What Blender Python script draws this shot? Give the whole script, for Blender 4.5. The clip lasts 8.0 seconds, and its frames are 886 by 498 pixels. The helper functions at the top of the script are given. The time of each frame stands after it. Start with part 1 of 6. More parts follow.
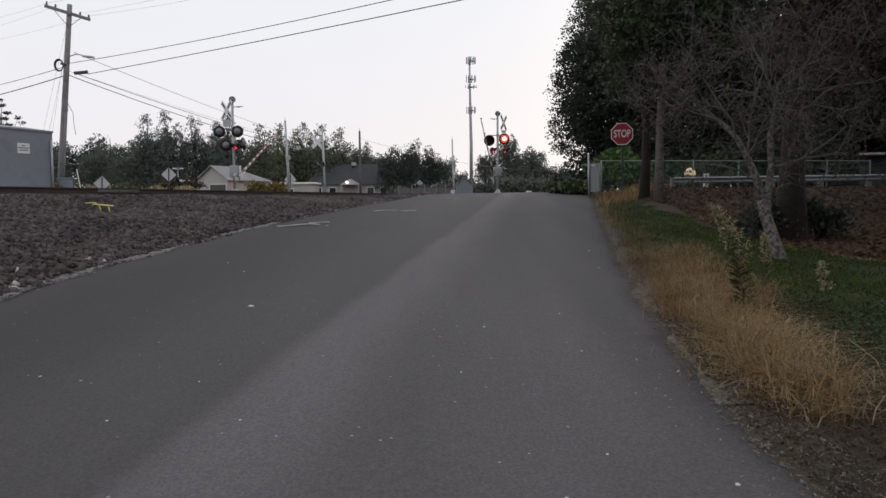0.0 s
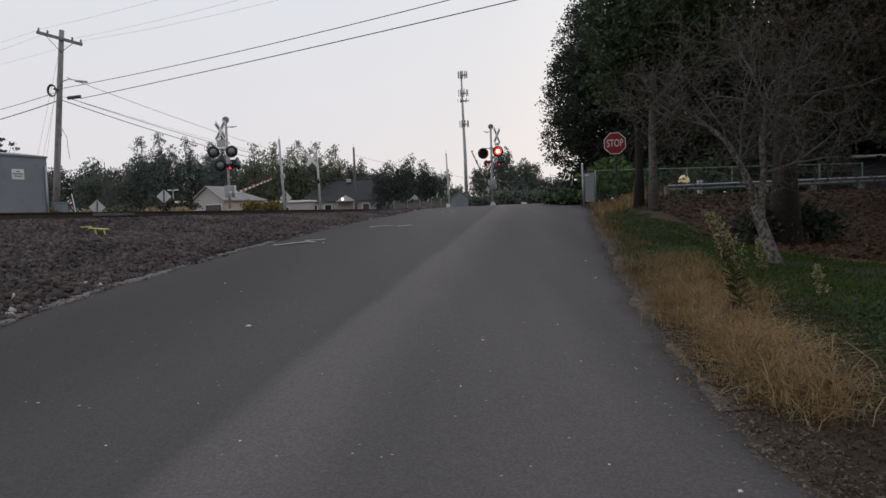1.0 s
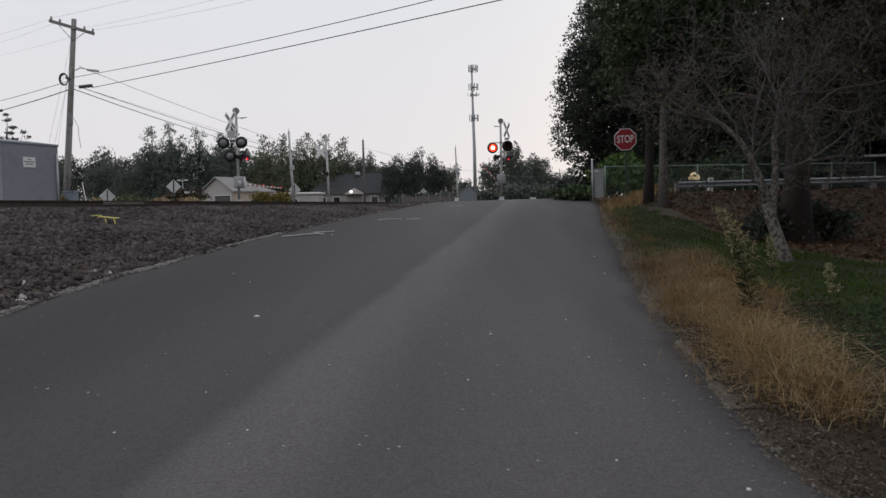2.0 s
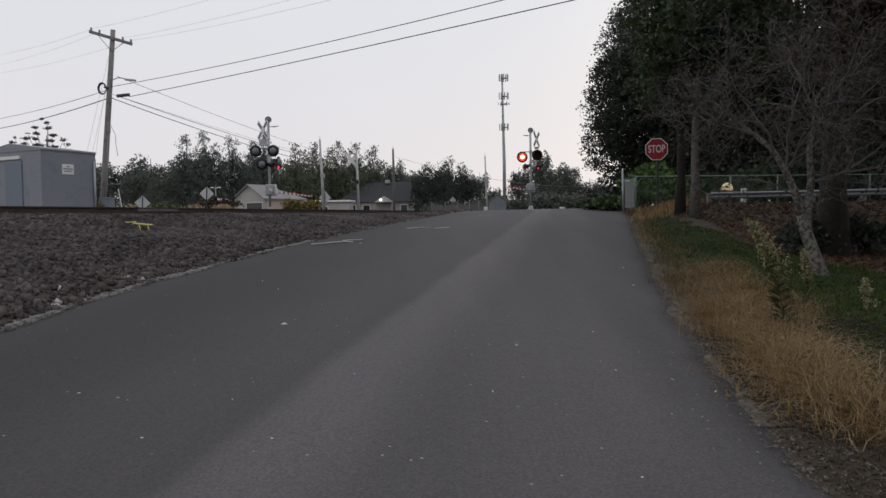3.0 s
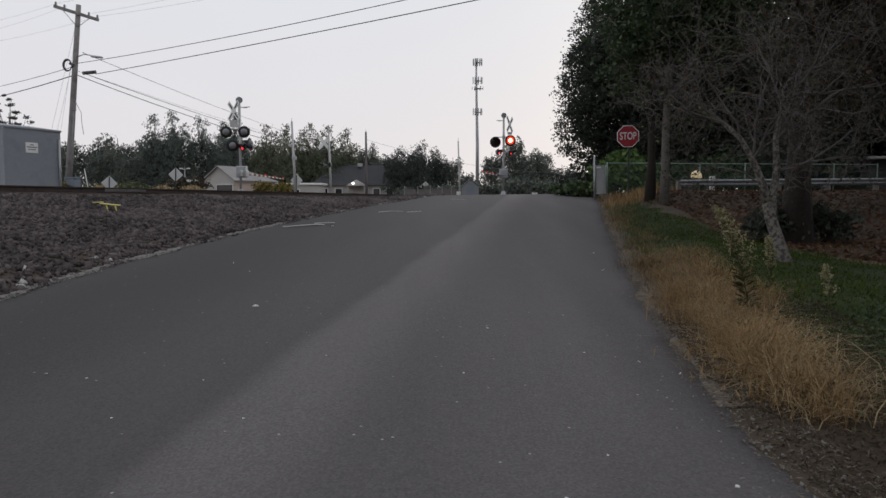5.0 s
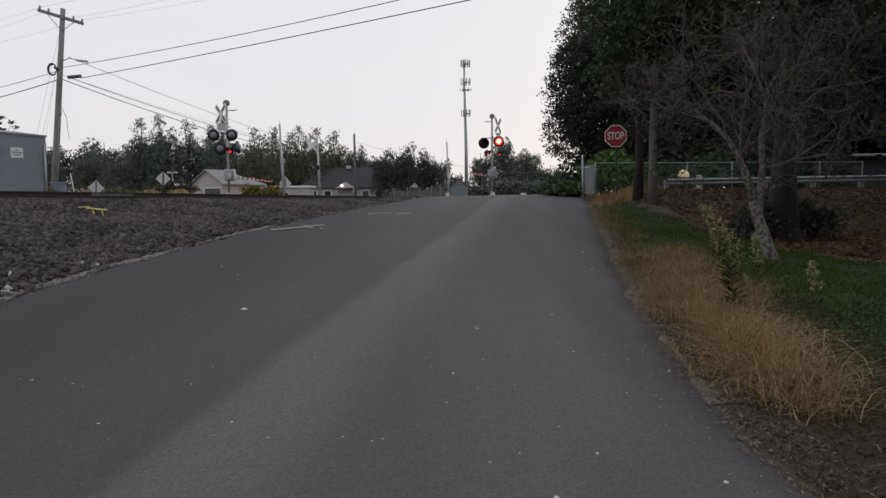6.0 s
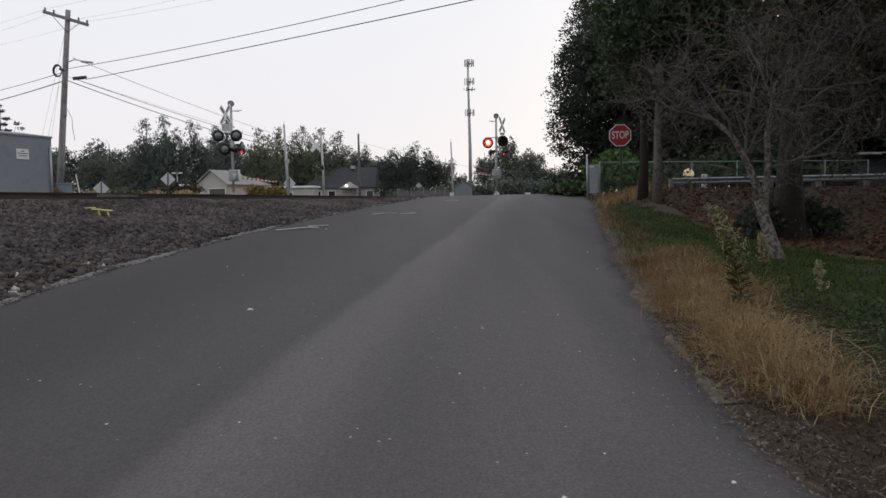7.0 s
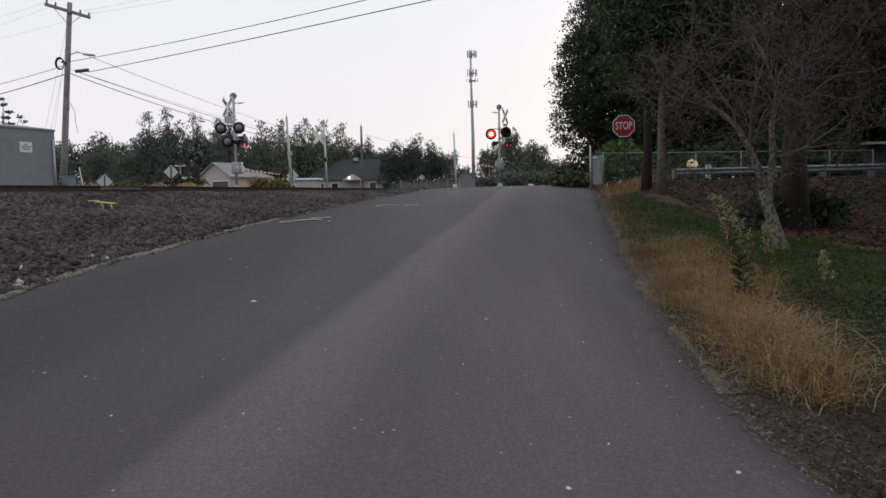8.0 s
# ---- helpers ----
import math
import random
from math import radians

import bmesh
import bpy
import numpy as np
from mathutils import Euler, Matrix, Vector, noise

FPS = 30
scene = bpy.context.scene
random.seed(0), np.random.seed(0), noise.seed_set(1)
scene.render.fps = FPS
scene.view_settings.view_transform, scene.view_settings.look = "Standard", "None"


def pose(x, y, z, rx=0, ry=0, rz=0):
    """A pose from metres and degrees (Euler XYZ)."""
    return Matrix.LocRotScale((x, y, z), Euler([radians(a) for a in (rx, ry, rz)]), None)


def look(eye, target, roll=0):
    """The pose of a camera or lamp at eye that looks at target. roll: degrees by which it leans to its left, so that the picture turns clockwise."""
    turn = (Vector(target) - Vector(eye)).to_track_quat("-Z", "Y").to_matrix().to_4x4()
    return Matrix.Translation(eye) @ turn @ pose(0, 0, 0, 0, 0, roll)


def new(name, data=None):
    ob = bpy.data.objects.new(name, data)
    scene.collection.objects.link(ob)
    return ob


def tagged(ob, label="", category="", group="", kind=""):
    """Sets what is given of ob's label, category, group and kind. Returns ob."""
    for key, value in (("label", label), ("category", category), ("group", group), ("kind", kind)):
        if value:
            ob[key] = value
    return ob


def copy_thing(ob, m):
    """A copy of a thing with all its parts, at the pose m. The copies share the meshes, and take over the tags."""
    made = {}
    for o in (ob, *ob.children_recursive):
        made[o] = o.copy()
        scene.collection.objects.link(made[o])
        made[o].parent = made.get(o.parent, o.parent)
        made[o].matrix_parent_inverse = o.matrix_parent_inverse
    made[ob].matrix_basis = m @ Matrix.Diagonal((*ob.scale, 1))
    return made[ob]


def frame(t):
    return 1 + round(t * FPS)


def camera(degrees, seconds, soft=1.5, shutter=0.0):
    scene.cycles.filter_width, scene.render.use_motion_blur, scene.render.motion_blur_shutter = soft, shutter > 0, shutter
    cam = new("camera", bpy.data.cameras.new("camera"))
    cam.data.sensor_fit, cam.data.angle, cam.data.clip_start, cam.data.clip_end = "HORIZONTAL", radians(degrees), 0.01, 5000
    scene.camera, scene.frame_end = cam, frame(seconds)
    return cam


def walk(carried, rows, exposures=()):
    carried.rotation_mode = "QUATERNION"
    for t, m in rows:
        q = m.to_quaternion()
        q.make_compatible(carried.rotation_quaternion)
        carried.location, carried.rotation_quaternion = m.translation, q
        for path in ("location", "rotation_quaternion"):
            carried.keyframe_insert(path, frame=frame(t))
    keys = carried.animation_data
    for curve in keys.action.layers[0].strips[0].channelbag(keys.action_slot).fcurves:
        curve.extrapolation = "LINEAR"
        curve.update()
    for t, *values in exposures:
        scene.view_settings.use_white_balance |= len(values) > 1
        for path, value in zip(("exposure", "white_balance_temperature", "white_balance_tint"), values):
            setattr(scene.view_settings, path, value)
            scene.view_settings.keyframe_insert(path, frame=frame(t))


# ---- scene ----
# camera: stands still on the road, held by hand, so it sways and turns a little
cam = camera(64.4, 8.0)
PATH = [
    (0.0, -0.015, 0.012, 1.460, -3.95, 0.38, -0.20),
    (0.5, -0.011, 0.013, 1.462, -4.24, 1.54, 1.27),
    (1.0, -0.007, 0.004, 1.463, -2.83, 1.99, -0.54),
    (1.5, -0.016, -0.003, 1.458, -3.45, 2.24, -2.28),
    (1.7, -0.017, 0.012, 1.453, -3.55, 1.89, -1.09),
    (2.8, -0.023, 0.020, 1.467, -2.24, 0.52, 1.36),
    (3.0, 0.002, 0.024, 1.468, -2.56, 0.73, 2.51),
    (3.5, 0.004, -0.027, 1.452, -2.12, 0.21, 1.00),
    (4.0, 0.015, 0.006, 1.456, -2.84, 0.32, 1.07),
    (4.5, 0.003, -0.007, 1.456, -3.83, -0.36, -0.56),
    (4.7, 0.003, -0.007, 1.456, -3.88, -0.30, 0.33),
    (5.8, -0.006, -0.024, 1.467, -3.64, 1.00, -0.52),
    (6.0, 0.013, -0.008, 1.452, -3.72, 0.63, -0.58),
    (6.5, 0.003, -0.009, 1.457, -3.71, 0.70, -0.57),
    (7.0, 0.000, -0.011, 1.456, -3.74, 0.79, -0.25),
    (7.5, -0.001, -0.005, 1.454, -4.25, 0.99, -0.40),
    (8.0, 0.000, 0.000, 1.450, -4.40, 1.00, 0.00),
]
walk(cam, [(t, pose(x, y, z, 90 + p, r, w)) for t, x, y, z, p, r, w in PATH], [(0.0, 0.0), (0.5, 0.0), (1.0, -0.20), (4.7, -0.20), (6.0, -0.14), (6.5, -0.06), (7.0, 0.0), (8.0, 0.0)])

# ---- light: pale overcast dusk sky, the last glow low ahead ----
world = bpy.data.worlds.new("sky")
scene.world = world
world.use_nodes = True
wn, wl = world.node_tree.nodes, world.node_tree.links
wn.clear()
SUN_EL, SUN_AZ = 14.0, 20.0
sky = wn.new("ShaderNodeTexSky")
sky.sky_type, sky.sun_disc = "NISHITA", False
sky.sun_elevation, sky.sun_rotation = radians(SUN_EL), radians(SUN_AZ)
sky.dust_density, sky.air_density = 3.0, 1.0
coord = wn.new("ShaderNodeTexCoord")
sep = wn.new("ShaderNodeSeparateXYZ")
ramp = wn.new("ShaderNodeValToRGB")
ramp.color_ramp.elements[0].position, ramp.color_ramp.elements[0].color = 0.0, (0.84, 0.80, 0.81, 1)
ramp.color_ramp.elements[1].position, ramp.color_ramp.elements[1].color = 0.35, (0.77, 0.80, 0.86, 1)
low = ramp.color_ramp.elements.new(0.1)
low.color = (0.82, 0.80, 0.83, 1)
cloud = wn.new("ShaderNodeTexNoise")
cloud.inputs["Scale"].default_value, cloud.inputs["Detail"].default_value = 2.0, 3.0
cmap = wn.new("ShaderNodeMapRange")
cmap.inputs["To Min"].default_value, cmap.inputs["To Max"].default_value = 0.95, 1.05
tint = wn.new("ShaderNodeMix")
tint.data_type, tint.blend_type = "RGBA", "MULTIPLY"
tint.inputs[0].default_value = 1.0
bg_sky, bg_cloud, mixer, wout = wn.new("ShaderNodeBackground"), wn.new("ShaderNodeBackground"), wn.new("ShaderNodeMixShader"), wn.new("ShaderNodeOutputWorld")
bg_sky.inputs["Strength"].default_value = 0.06
bg_cloud.inputs["Strength"].default_value = 1.12
mixer.inputs[0].default_value = 0.95
wl.new(coord.outputs["Generated"], sep.inputs[0])
wl.new(coord.outputs["Generated"], cloud.inputs["Vector"])
wl.new(sep.outputs["Z"], ramp.inputs[0])
wl.new(cloud.outputs["Fac"], cmap.inputs["Value"])
wl.new(ramp.outputs["Color"], tint.inputs[6])
wl.new(cmap.outputs["Result"], tint.inputs[7])
wl.new(tint.outputs[2], bg_cloud.inputs["Color"])
wl.new(sky.outputs["Color"], bg_sky.inputs["Color"])
wl.new(bg_sky.outputs[0], mixer.inputs[1])
wl.new(bg_cloud.outputs[0], mixer.inputs[2])
wl.new(mixer.outputs[0], wout.inputs["Surface"])
sun = new("sun", bpy.data.lights.new("sun", "SUN"))
sun.data.energy, sun.data.angle, sun.data.color = 0.35, radians(20), (1.0, 0.93, 0.88)
sun.matrix_world = look((60 * math.sin(radians(SUN_AZ)), 60 * math.cos(radians(SUN_AZ)), 60 * math.tan(radians(SUN_EL))), (0, 0, 0))
scene.view_settings.exposure = 0.0


# ---- materials ----
def mat(name, base, rough=0.8, metal=0.0, var=0.25, fine=40.0, coarse=2.0, bump=0.3, stain=None, stain_at=0.6, island=0.0, piece=0.0, gloss=0.3):
    """A principled surface with grain, broad stains and relief, in metres."""
    m = bpy.data.materials.new(name)
    m.use_nodes = True
    n, l = m.node_tree.nodes, m.node_tree.links
    p = n["Principled BSDF"]
    p.inputs["Metallic"].default_value = metal
    p.inputs["Specular IOR Level"].default_value = gloss
    tc = n.new("ShaderNodeTexCoord")
    a, b = n.new("ShaderNodeTexNoise"), n.new("ShaderNodeTexNoise")
    for node, s in ((a, fine), (b, coarse)):
        node.inputs["Scale"].default_value, node.inputs["Detail"].default_value = s, 5.0
        l.new(tc.outputs["Object"], node.inputs["Vector"])
    add = n.new("ShaderNodeMath")
    add.operation = "ADD"
    l.new(a.outputs["Fac"], add.inputs[0])
    l.new(b.outputs["Fac"], add.inputs[1])
    total = add.outputs[0]
    lo, hi = 0.55, 1.45
    if island or piece:
        src = n.new("ShaderNodeNewGeometry").outputs["Random Per Island"] if island else n.new("ShaderNodeObjectInfo").outputs["Random"]
        mul = n.new("ShaderNodeMath")
        mul.operation = "MULTIPLY_ADD"
        mul.inputs[1].default_value = max(island, piece)
        l.new(src, mul.inputs[0])
        l.new(total, mul.inputs[2])
        total = mul.outputs[0]
        hi += max(island, piece)
    mr = n.new("ShaderNodeMapRange")
    mr.inputs["From Min"].default_value, mr.inputs["From Max"].default_value = lo, hi
    mr.inputs["To Min"].default_value, mr.inputs["To Max"].default_value = 1 - var, 1 + var
    l.new(total, mr.inputs["Value"])
    mx = n.new("ShaderNodeMix")
    mx.data_type, mx.blend_type = "RGBA", "MULTIPLY"
    mx.inputs[0].default_value = 1.0
    mx.inputs[6].default_value = (*base, 1)
    l.new(mr.outputs["Result"], mx.inputs[7])
    out = mx.outputs[2]
    if stain:
        st = n.new("ShaderNodeMix")
        st.data_type = "RGBA"
        sr = n.new("ShaderNodeMapRange")
        sr.inputs["From Min"].default_value, sr.inputs["From Max"].default_value = stain_at - 0.08, stain_at + 0.08
        c = n.new("ShaderNodeTexNoise")
        c.inputs["Scale"].default_value, c.inputs["Detail"].default_value = coarse * 2.3, 6.0
        l.new(tc.outputs["Object"], c.inputs["Vector"])
        l.new(c.outputs["Fac"], sr.inputs["Value"])
        l.new(sr.outputs["Result"], st.inputs[0])
        l.new(out, st.inputs[6])
        st.inputs[7].default_value = (*stain, 1)
        out = st.outputs[2]
    l.new(out, p.inputs["Base Color"])
    rr = n.new("ShaderNodeMapRange")
    rr.inputs["To Min"].default_value, rr.inputs["To Max"].default_value = max(rough - 0.12, 0.05), min(rough + 0.12, 1.0)
    l.new(b.outputs["Fac"], rr.inputs["Value"])
    l.new(rr.outputs["Result"], p.inputs["Roughness"])
    if bump:
        bn = n.new("ShaderNodeBump")
        bn.inputs["Strength"].default_value, bn.inputs["Distance"].default_value = bump, 0.01
        l.new(a.outputs["Fac"], bn.inputs["Height"])
        l.new(bn.outputs["Normal"], p.inputs["Normal"])
    return m


def glow(name, color, strength):
    m = bpy.data.materials.new(name)
    m.use_nodes = True
    p = m.node_tree.nodes["Principled BSDF"]
    p.inputs["Base Color"].default_value = (*[0.5 * c for c in color], 1)
    p.inputs["Emission Color"].default_value = (*color, 1)
    p.inputs["Emission Strength"].default_value = strength
    return m


def leaf_mat(name, a, b, rough=0.6, thin=0.2):
    """Leaves: two tones mixed leaf by leaf, with some light through them."""
    m = bpy.data.materials.new(name)
    m.use_nodes = True
    n, l = m.node_tree.nodes, m.node_tree.links
    p = n["Principled BSDF"]
    p.inputs["Roughness"].default_value = rough
    p.inputs["Specular IOR Level"].default_value = 0.25
    g = n.new("ShaderNodeNewGeometry")
    tc = n.new("ShaderNodeTexCoord")
    no = n.new("ShaderNodeTexNoise")
    no.inputs["Scale"].default_value = 0.6
    l.new(tc.outputs["Object"], no.inputs["Vector"])
    s = n.new("ShaderNodeMath")
    s.operation = "MULTIPLY_ADD"
    s.inputs[1].default_value = 0.7
    l.new(g.outputs["Random Per Island"], s.inputs[0])
    k = n.new("ShaderNodeMath")
    k.operation = "MULTIPLY_ADD"
    k.inputs[1].default_value, k.inputs[2].default_value = 1.6, -0.65
    l.new(no.outputs["Fac"], k.inputs[0])
    l.new(k.outputs[0], s.inputs[2])
    mx = n.new("ShaderNodeMix")
    mx.data_type = "RGBA"
    mx.clamp_factor = True
    mx.inputs[6].default_value, mx.inputs[7].default_value = (*a, 1), (*b, 1)
    l.new(s.outputs[0], mx.inputs[0])
    l.new(mx.outputs[2], p.inputs["Base Color"])
    tr = n.new("ShaderNodeBsdfTranslucent")
    l.new(mx.outputs[2], tr.inputs["Color"])
    ms = n.new("ShaderNodeMixShader")
    ms.inputs[0].default_value = thin
    l.new(p.outputs[0], ms.inputs[1])
    l.new(tr.outputs[0], ms.inputs[2])
    l.new(ms.outputs[0], n["Material Output"].inputs["Surface"])
    return m


def asphalt_mat():
    """Old asphalt: stone grain, patches, worn pale wheel tracks along the road, a dusty rim."""
    m = mat("asphalt", (0.103, 0.094, 0.0945), 0.85, var=0.34, fine=75, coarse=0.8, bump=0.35, gloss=0.2)
    n, l = m.node_tree.nodes, m.node_tree.links
    p = n["Principled BSDF"]
    tc = n.new("ShaderNodeTexCoord")
    sp = n.new("ShaderNodeSeparateXYZ")
    l.new(tc.outputs["Object"], sp.inputs[0])
    # broad wear is drawn out along the direction of travel
    along = n.new("ShaderNodeMapping")
    along.inputs["Rotation"].default_value = (0, 0, 0.12)
    along.inputs["Scale"].default_value = (1.3, 0.14, 1)
    l.new(tc.outputs["Object"], along.inputs["Vector"])
    for node in n:
        if node.bl_idname == "ShaderNodeTexNoise" and node.inputs["Scale"].default_value < 2:
            l.new(along.outputs["Vector"], node.inputs["Vector"])
    wob = n.new("ShaderNodeTexNoise")
    wob.inputs["Scale"].default_value, wob.inputs["Detail"].default_value = 0.5, 4.0
    l.new(tc.outputs["Object"], wob.inputs["Vector"])
    out = p.inputs["Base Color"].links[0].from_socket
    # sideways distance from each track: x - (x0 + k y), softened by the noise
    for x0, k, wide, gain in ((-1.99, 0.15, 0.0, 0.22), (0.15, 0.145, 0.6, 0.12), (-4.3, 0.05, 3.6, -0.46), (-0.95, 0.15, 0.6, -0.07)):
        e = n.new("ShaderNodeMath")
        e.operation = "MULTIPLY_ADD"
        e.inputs[1].default_value, e.inputs[2].default_value = -k, -x0
        l.new(sp.outputs["Y"], e.inputs[0])
        d = n.new("ShaderNodeMath")
        d.operation = "ADD"
        l.new(e.outputs[0], d.inputs[0])
        l.new(sp.outputs["X"], d.inputs[1])
        w2 = n.new("ShaderNodeMath")
        w2.operation = "MULTIPLY_ADD"
        w2.inputs[1].default_value, w2.inputs[2].default_value = 0.3, -0.15
        l.new(wob.outputs["Fac"], w2.inputs[0])
        d2 = n.new("ShaderNodeMath")
        d2.operation = "ADD"
        l.new(d.outputs[0], d2.inputs[0])
        l.new(w2.outputs[0], d2.inputs[1])
        ab = n.new("ShaderNodeMath")
        ab.operation = "ABSOLUTE"
        l.new(d2.outputs[0], ab.inputs[0])
        r = n.new("ShaderNodeMapRange")
        r.interpolation_type = "SMOOTHSTEP"
        r.inputs["From Min"].default_value, r.inputs["From Max"].default_value = 0.0, wide
        r.inputs["To Min"].default_value, r.inputs["To Max"].default_value = 1 + gain, 1.0
        l.new(ab.outputs[0], r.inputs["Value"])
        if not wide:  # a worn band with one sharp side, fading out on the other
            up = n.new("ShaderNodeMapRange")
            up.interpolation_type = "SMOOTHSTEP"
            up.inputs["From Min"].default_value, up.inputs["From Max"].default_value = -0.10, 0.12
            l.new(d2.outputs[0], up.inputs["Value"])
            r.inputs["From Min"].default_value, r.inputs["From Max"].default_value = 0.15, 1.15
            r.inputs["To Min"].default_value, r.inputs["To Max"].default_value = gain + 0.16, 0.16
            l.new(d2.outputs[0], r.inputs["Value"])
            pr = n.new("ShaderNodeMath")
            pr.operation = "MULTIPLY_ADD"
            pr.inputs[2].default_value = 0.83
            l.new(up.outputs["Result"], pr.inputs[0])
            l.new(r.outputs["Result"], pr.inputs[1])
            r = pr
        mu = n.new("ShaderNodeMix")
        mu.data_type, mu.blend_type = "RGBA", "MULTIPLY"
        mu.inputs[0].default_value = 1.0
        l.new(out, mu.inputs[6])
        l.new(r.outputs[0], mu.inputs[7])
        out = mu.outputs[2]
    # pale stone chips showing in the surface
    vo = n.new("ShaderNodeTexVoronoi")
    vo.inputs["Scale"].default_value = 7.0
    l.new(tc.outputs["Object"], vo.inputs["Vector"])
    ch = n.new("ShaderNodeMapRange")
    ch.inputs["From Min"].default_value, ch.inputs["From Max"].default_value = 0.035, 0.07
    ch.inputs["To Min"].default_value, ch.inputs["To Max"].default_value = 0.8, 0.0
    l.new(vo.outputs["Distance"], ch.inputs["Value"])
    rare = n.new("ShaderNodeMath")
    rare.operation = "GREATER_THAN"
    rare.inputs[1].default_value = 0.4
    cs = n.new("ShaderNodeSeparateColor")
    l.new(vo.outputs["Color"], cs.inputs[0])
    l.new(cs.outputs[0], rare.inputs[0])
    both = n.new("ShaderNodeMath")
    both.operation = "MULTIPLY"
    l.new(ch.outputs["Result"], both.inputs[0])
    l.new(rare.outputs[0], both.inputs[1])
    cx = n.new("ShaderNodeMix")
    cx.data_type = "RGBA"
    l.new(both.outputs[0], cx.inputs[0])
    l.new(out, cx.inputs[6])
    cx.inputs[7].default_value = (0.42, 0.40, 0.39, 1)
    # the stones of the mix, each with its own tone
    mixed = n.new("ShaderNodeTexVoronoi")
    mixed.inputs["Scale"].default_value = 70.0
    l.new(tc.outputs["Object"], mixed.inputs["Vector"])
    tone = n.new("ShaderNodeSeparateColor")
    l.new(mixed.outputs["Color"], tone.inputs[0])
    spread = n.new("ShaderNodeMapRange")
    spread.inputs["To Min"].default_value, spread.inputs["To Max"].default_value = 0.86, 1.15
    l.new(tone.outputs[1], spread.inputs["Value"])
    grain = n.new("ShaderNodeMix")
    grain.data_type, grain.blend_type = "RGBA", "MULTIPLY"
    grain.inputs[0].default_value = 1.0
    l.new(cx.outputs[2], grain.inputs[6])
    l.new(spread.outputs["Result"], grain.inputs[7])
    l.new(grain.outputs[2], p.inputs["Base Color"])
    return m


ASPHALT = asphalt_mat()
STREET = mat("street_asphalt", (0.11, 0.107, 0.105), 0.85, fine=60, coarse=0.5)
SOIL = mat("soil", (0.062, 0.047, 0.034), 0.95, var=0.4, fine=25, coarse=0.8, bump=0.8, stain=(0.095, 0.075, 0.056), stain_at=0.58)
BALLAST_BED = mat("ballast_bed", (0.045, 0.039, 0.037), 0.95, var=0.4, fine=22, coarse=1.0, bump=1.0)
BALLAST = leaf_mat("ballast_stone", (0.022, 0.019, 0.02), (0.14, 0.116, 0.112), 0.9, 0.0)
PALE_STONE = mat("pale_stone", (0.42, 0.41, 0.39), 0.9, fine=60, coarse=6)
WHITE_PEBBLE = mat("white_pebble", (0.68, 0.67, 0.65), 0.8, var=0.12, fine=60, coarse=6)
GRIT = mat("grit", (0.2, 0.188, 0.175), 0.9, var=0.4, fine=60, coarse=6)
RUST = mat("rail_steel", (0.065, 0.05, 0.043), 0.7, 0.3, fine=50, coarse=3, stain=(0.045, 0.036, 0.033))
TIE = mat("creosoted_tie", (0.07, 0.055, 0.045), 0.9, var=0.35, fine=30, coarse=3, bump=0.6, piece=0.5)
GALV = mat("galvanized_steel", (0.36, 0.37, 0.38), 0.5, 0.5, var=0.15, fine=30, coarse=3, bump=0.05)
ALU = mat("weathered_aluminium", (0.42, 0.42, 0.42), 0.5, 0.35, var=0.15, fine=25, coarse=3, bump=0.05)
BOX_GREY = mat("grey_painted_steel", (0.238, 0.254, 0.282), 0.55, 0.0, var=0.1, fine=12, coarse=0.8, bump=0.05, stain=(0.205, 0.22, 0.245), stain_at=0.6)
BOX_DARK = mat("grey_painted_door", (0.18, 0.21, 0.25), 0.55, 0.0, var=0.1, fine=12, coarse=0.8, bump=0.05)
WHITE = mat("white_paint", (0.72, 0.72, 0.70), 0.6, var=0.1, fine=30, coarse=3, bump=0.05)
SIGN_WHITE = mat("reflective_white", (0.74, 0.74, 0.72), 0.45, var=0.06, fine=20, coarse=4, bump=0.02)
SIGN_RED = mat("reflective_red", (0.32, 0.03, 0.042), 0.45, var=0.1, fine=20, coarse=4, bump=0.02)
STRIPE_RED = mat("faded_dark_red", (0.16, 0.025, 0.025), 0.6, var=0.15, fine=20, coarse=4, bump=0.02)
SIGN_BACK = mat("sign_back", (0.5, 0.51, 0.51), 0.5, 0.3, var=0.1, fine=20, coarse=3, bump=0.03)
GREEN_POST = mat("green_steel", (0.05, 0.06, 0.055), 0.6, 0.2, fine=30, coarse=3)
BLACK = mat("black_paint", (0.018, 0.018, 0.02), 0.55, var=0.2, fine=20, coarse=3, bump=0.05)
LENS_DARK = mat("unlit_red_lens", (0.03, 0.012, 0.012), 0.3, var=0.1, fine=30, coarse=6, bump=0.1)
LENS_GREY = mat("lamp_housing_grey", (0.2, 0.2, 0.21), 0.5, var=0.15, fine=20, coarse=3, bump=0.05)
HOT = glow("lamp_filament_light", (1.0, 0.55, 0.36), 6.0)
RED_GLOW = glow("red_lens_light", (1.0, 0.045, 0.02), 2.4)
PINK_GLOW = glow("red_side_light", (1.0, 0.03, 0.05), 1.3)
ARM_GLOW = glow("gate_arm_light", (1.0, 0.07, 0.03), 0.22)
PORCH = glow("porch_light", (1.0, 0.97, 0.92), 4.0)
GALV_OLD = mat("dull_galvanized_steel", (0.23, 0.24, 0.25), 0.6, 0.3, var=0.2, fine=25, coarse=2, bump=0.1)
WARM = glow("warm_lamp", (1.0, 0.80, 0.48), 0.3)
AMBER = glow("amber_lamp", (1.0, 0.42, 0.10), 0.5)
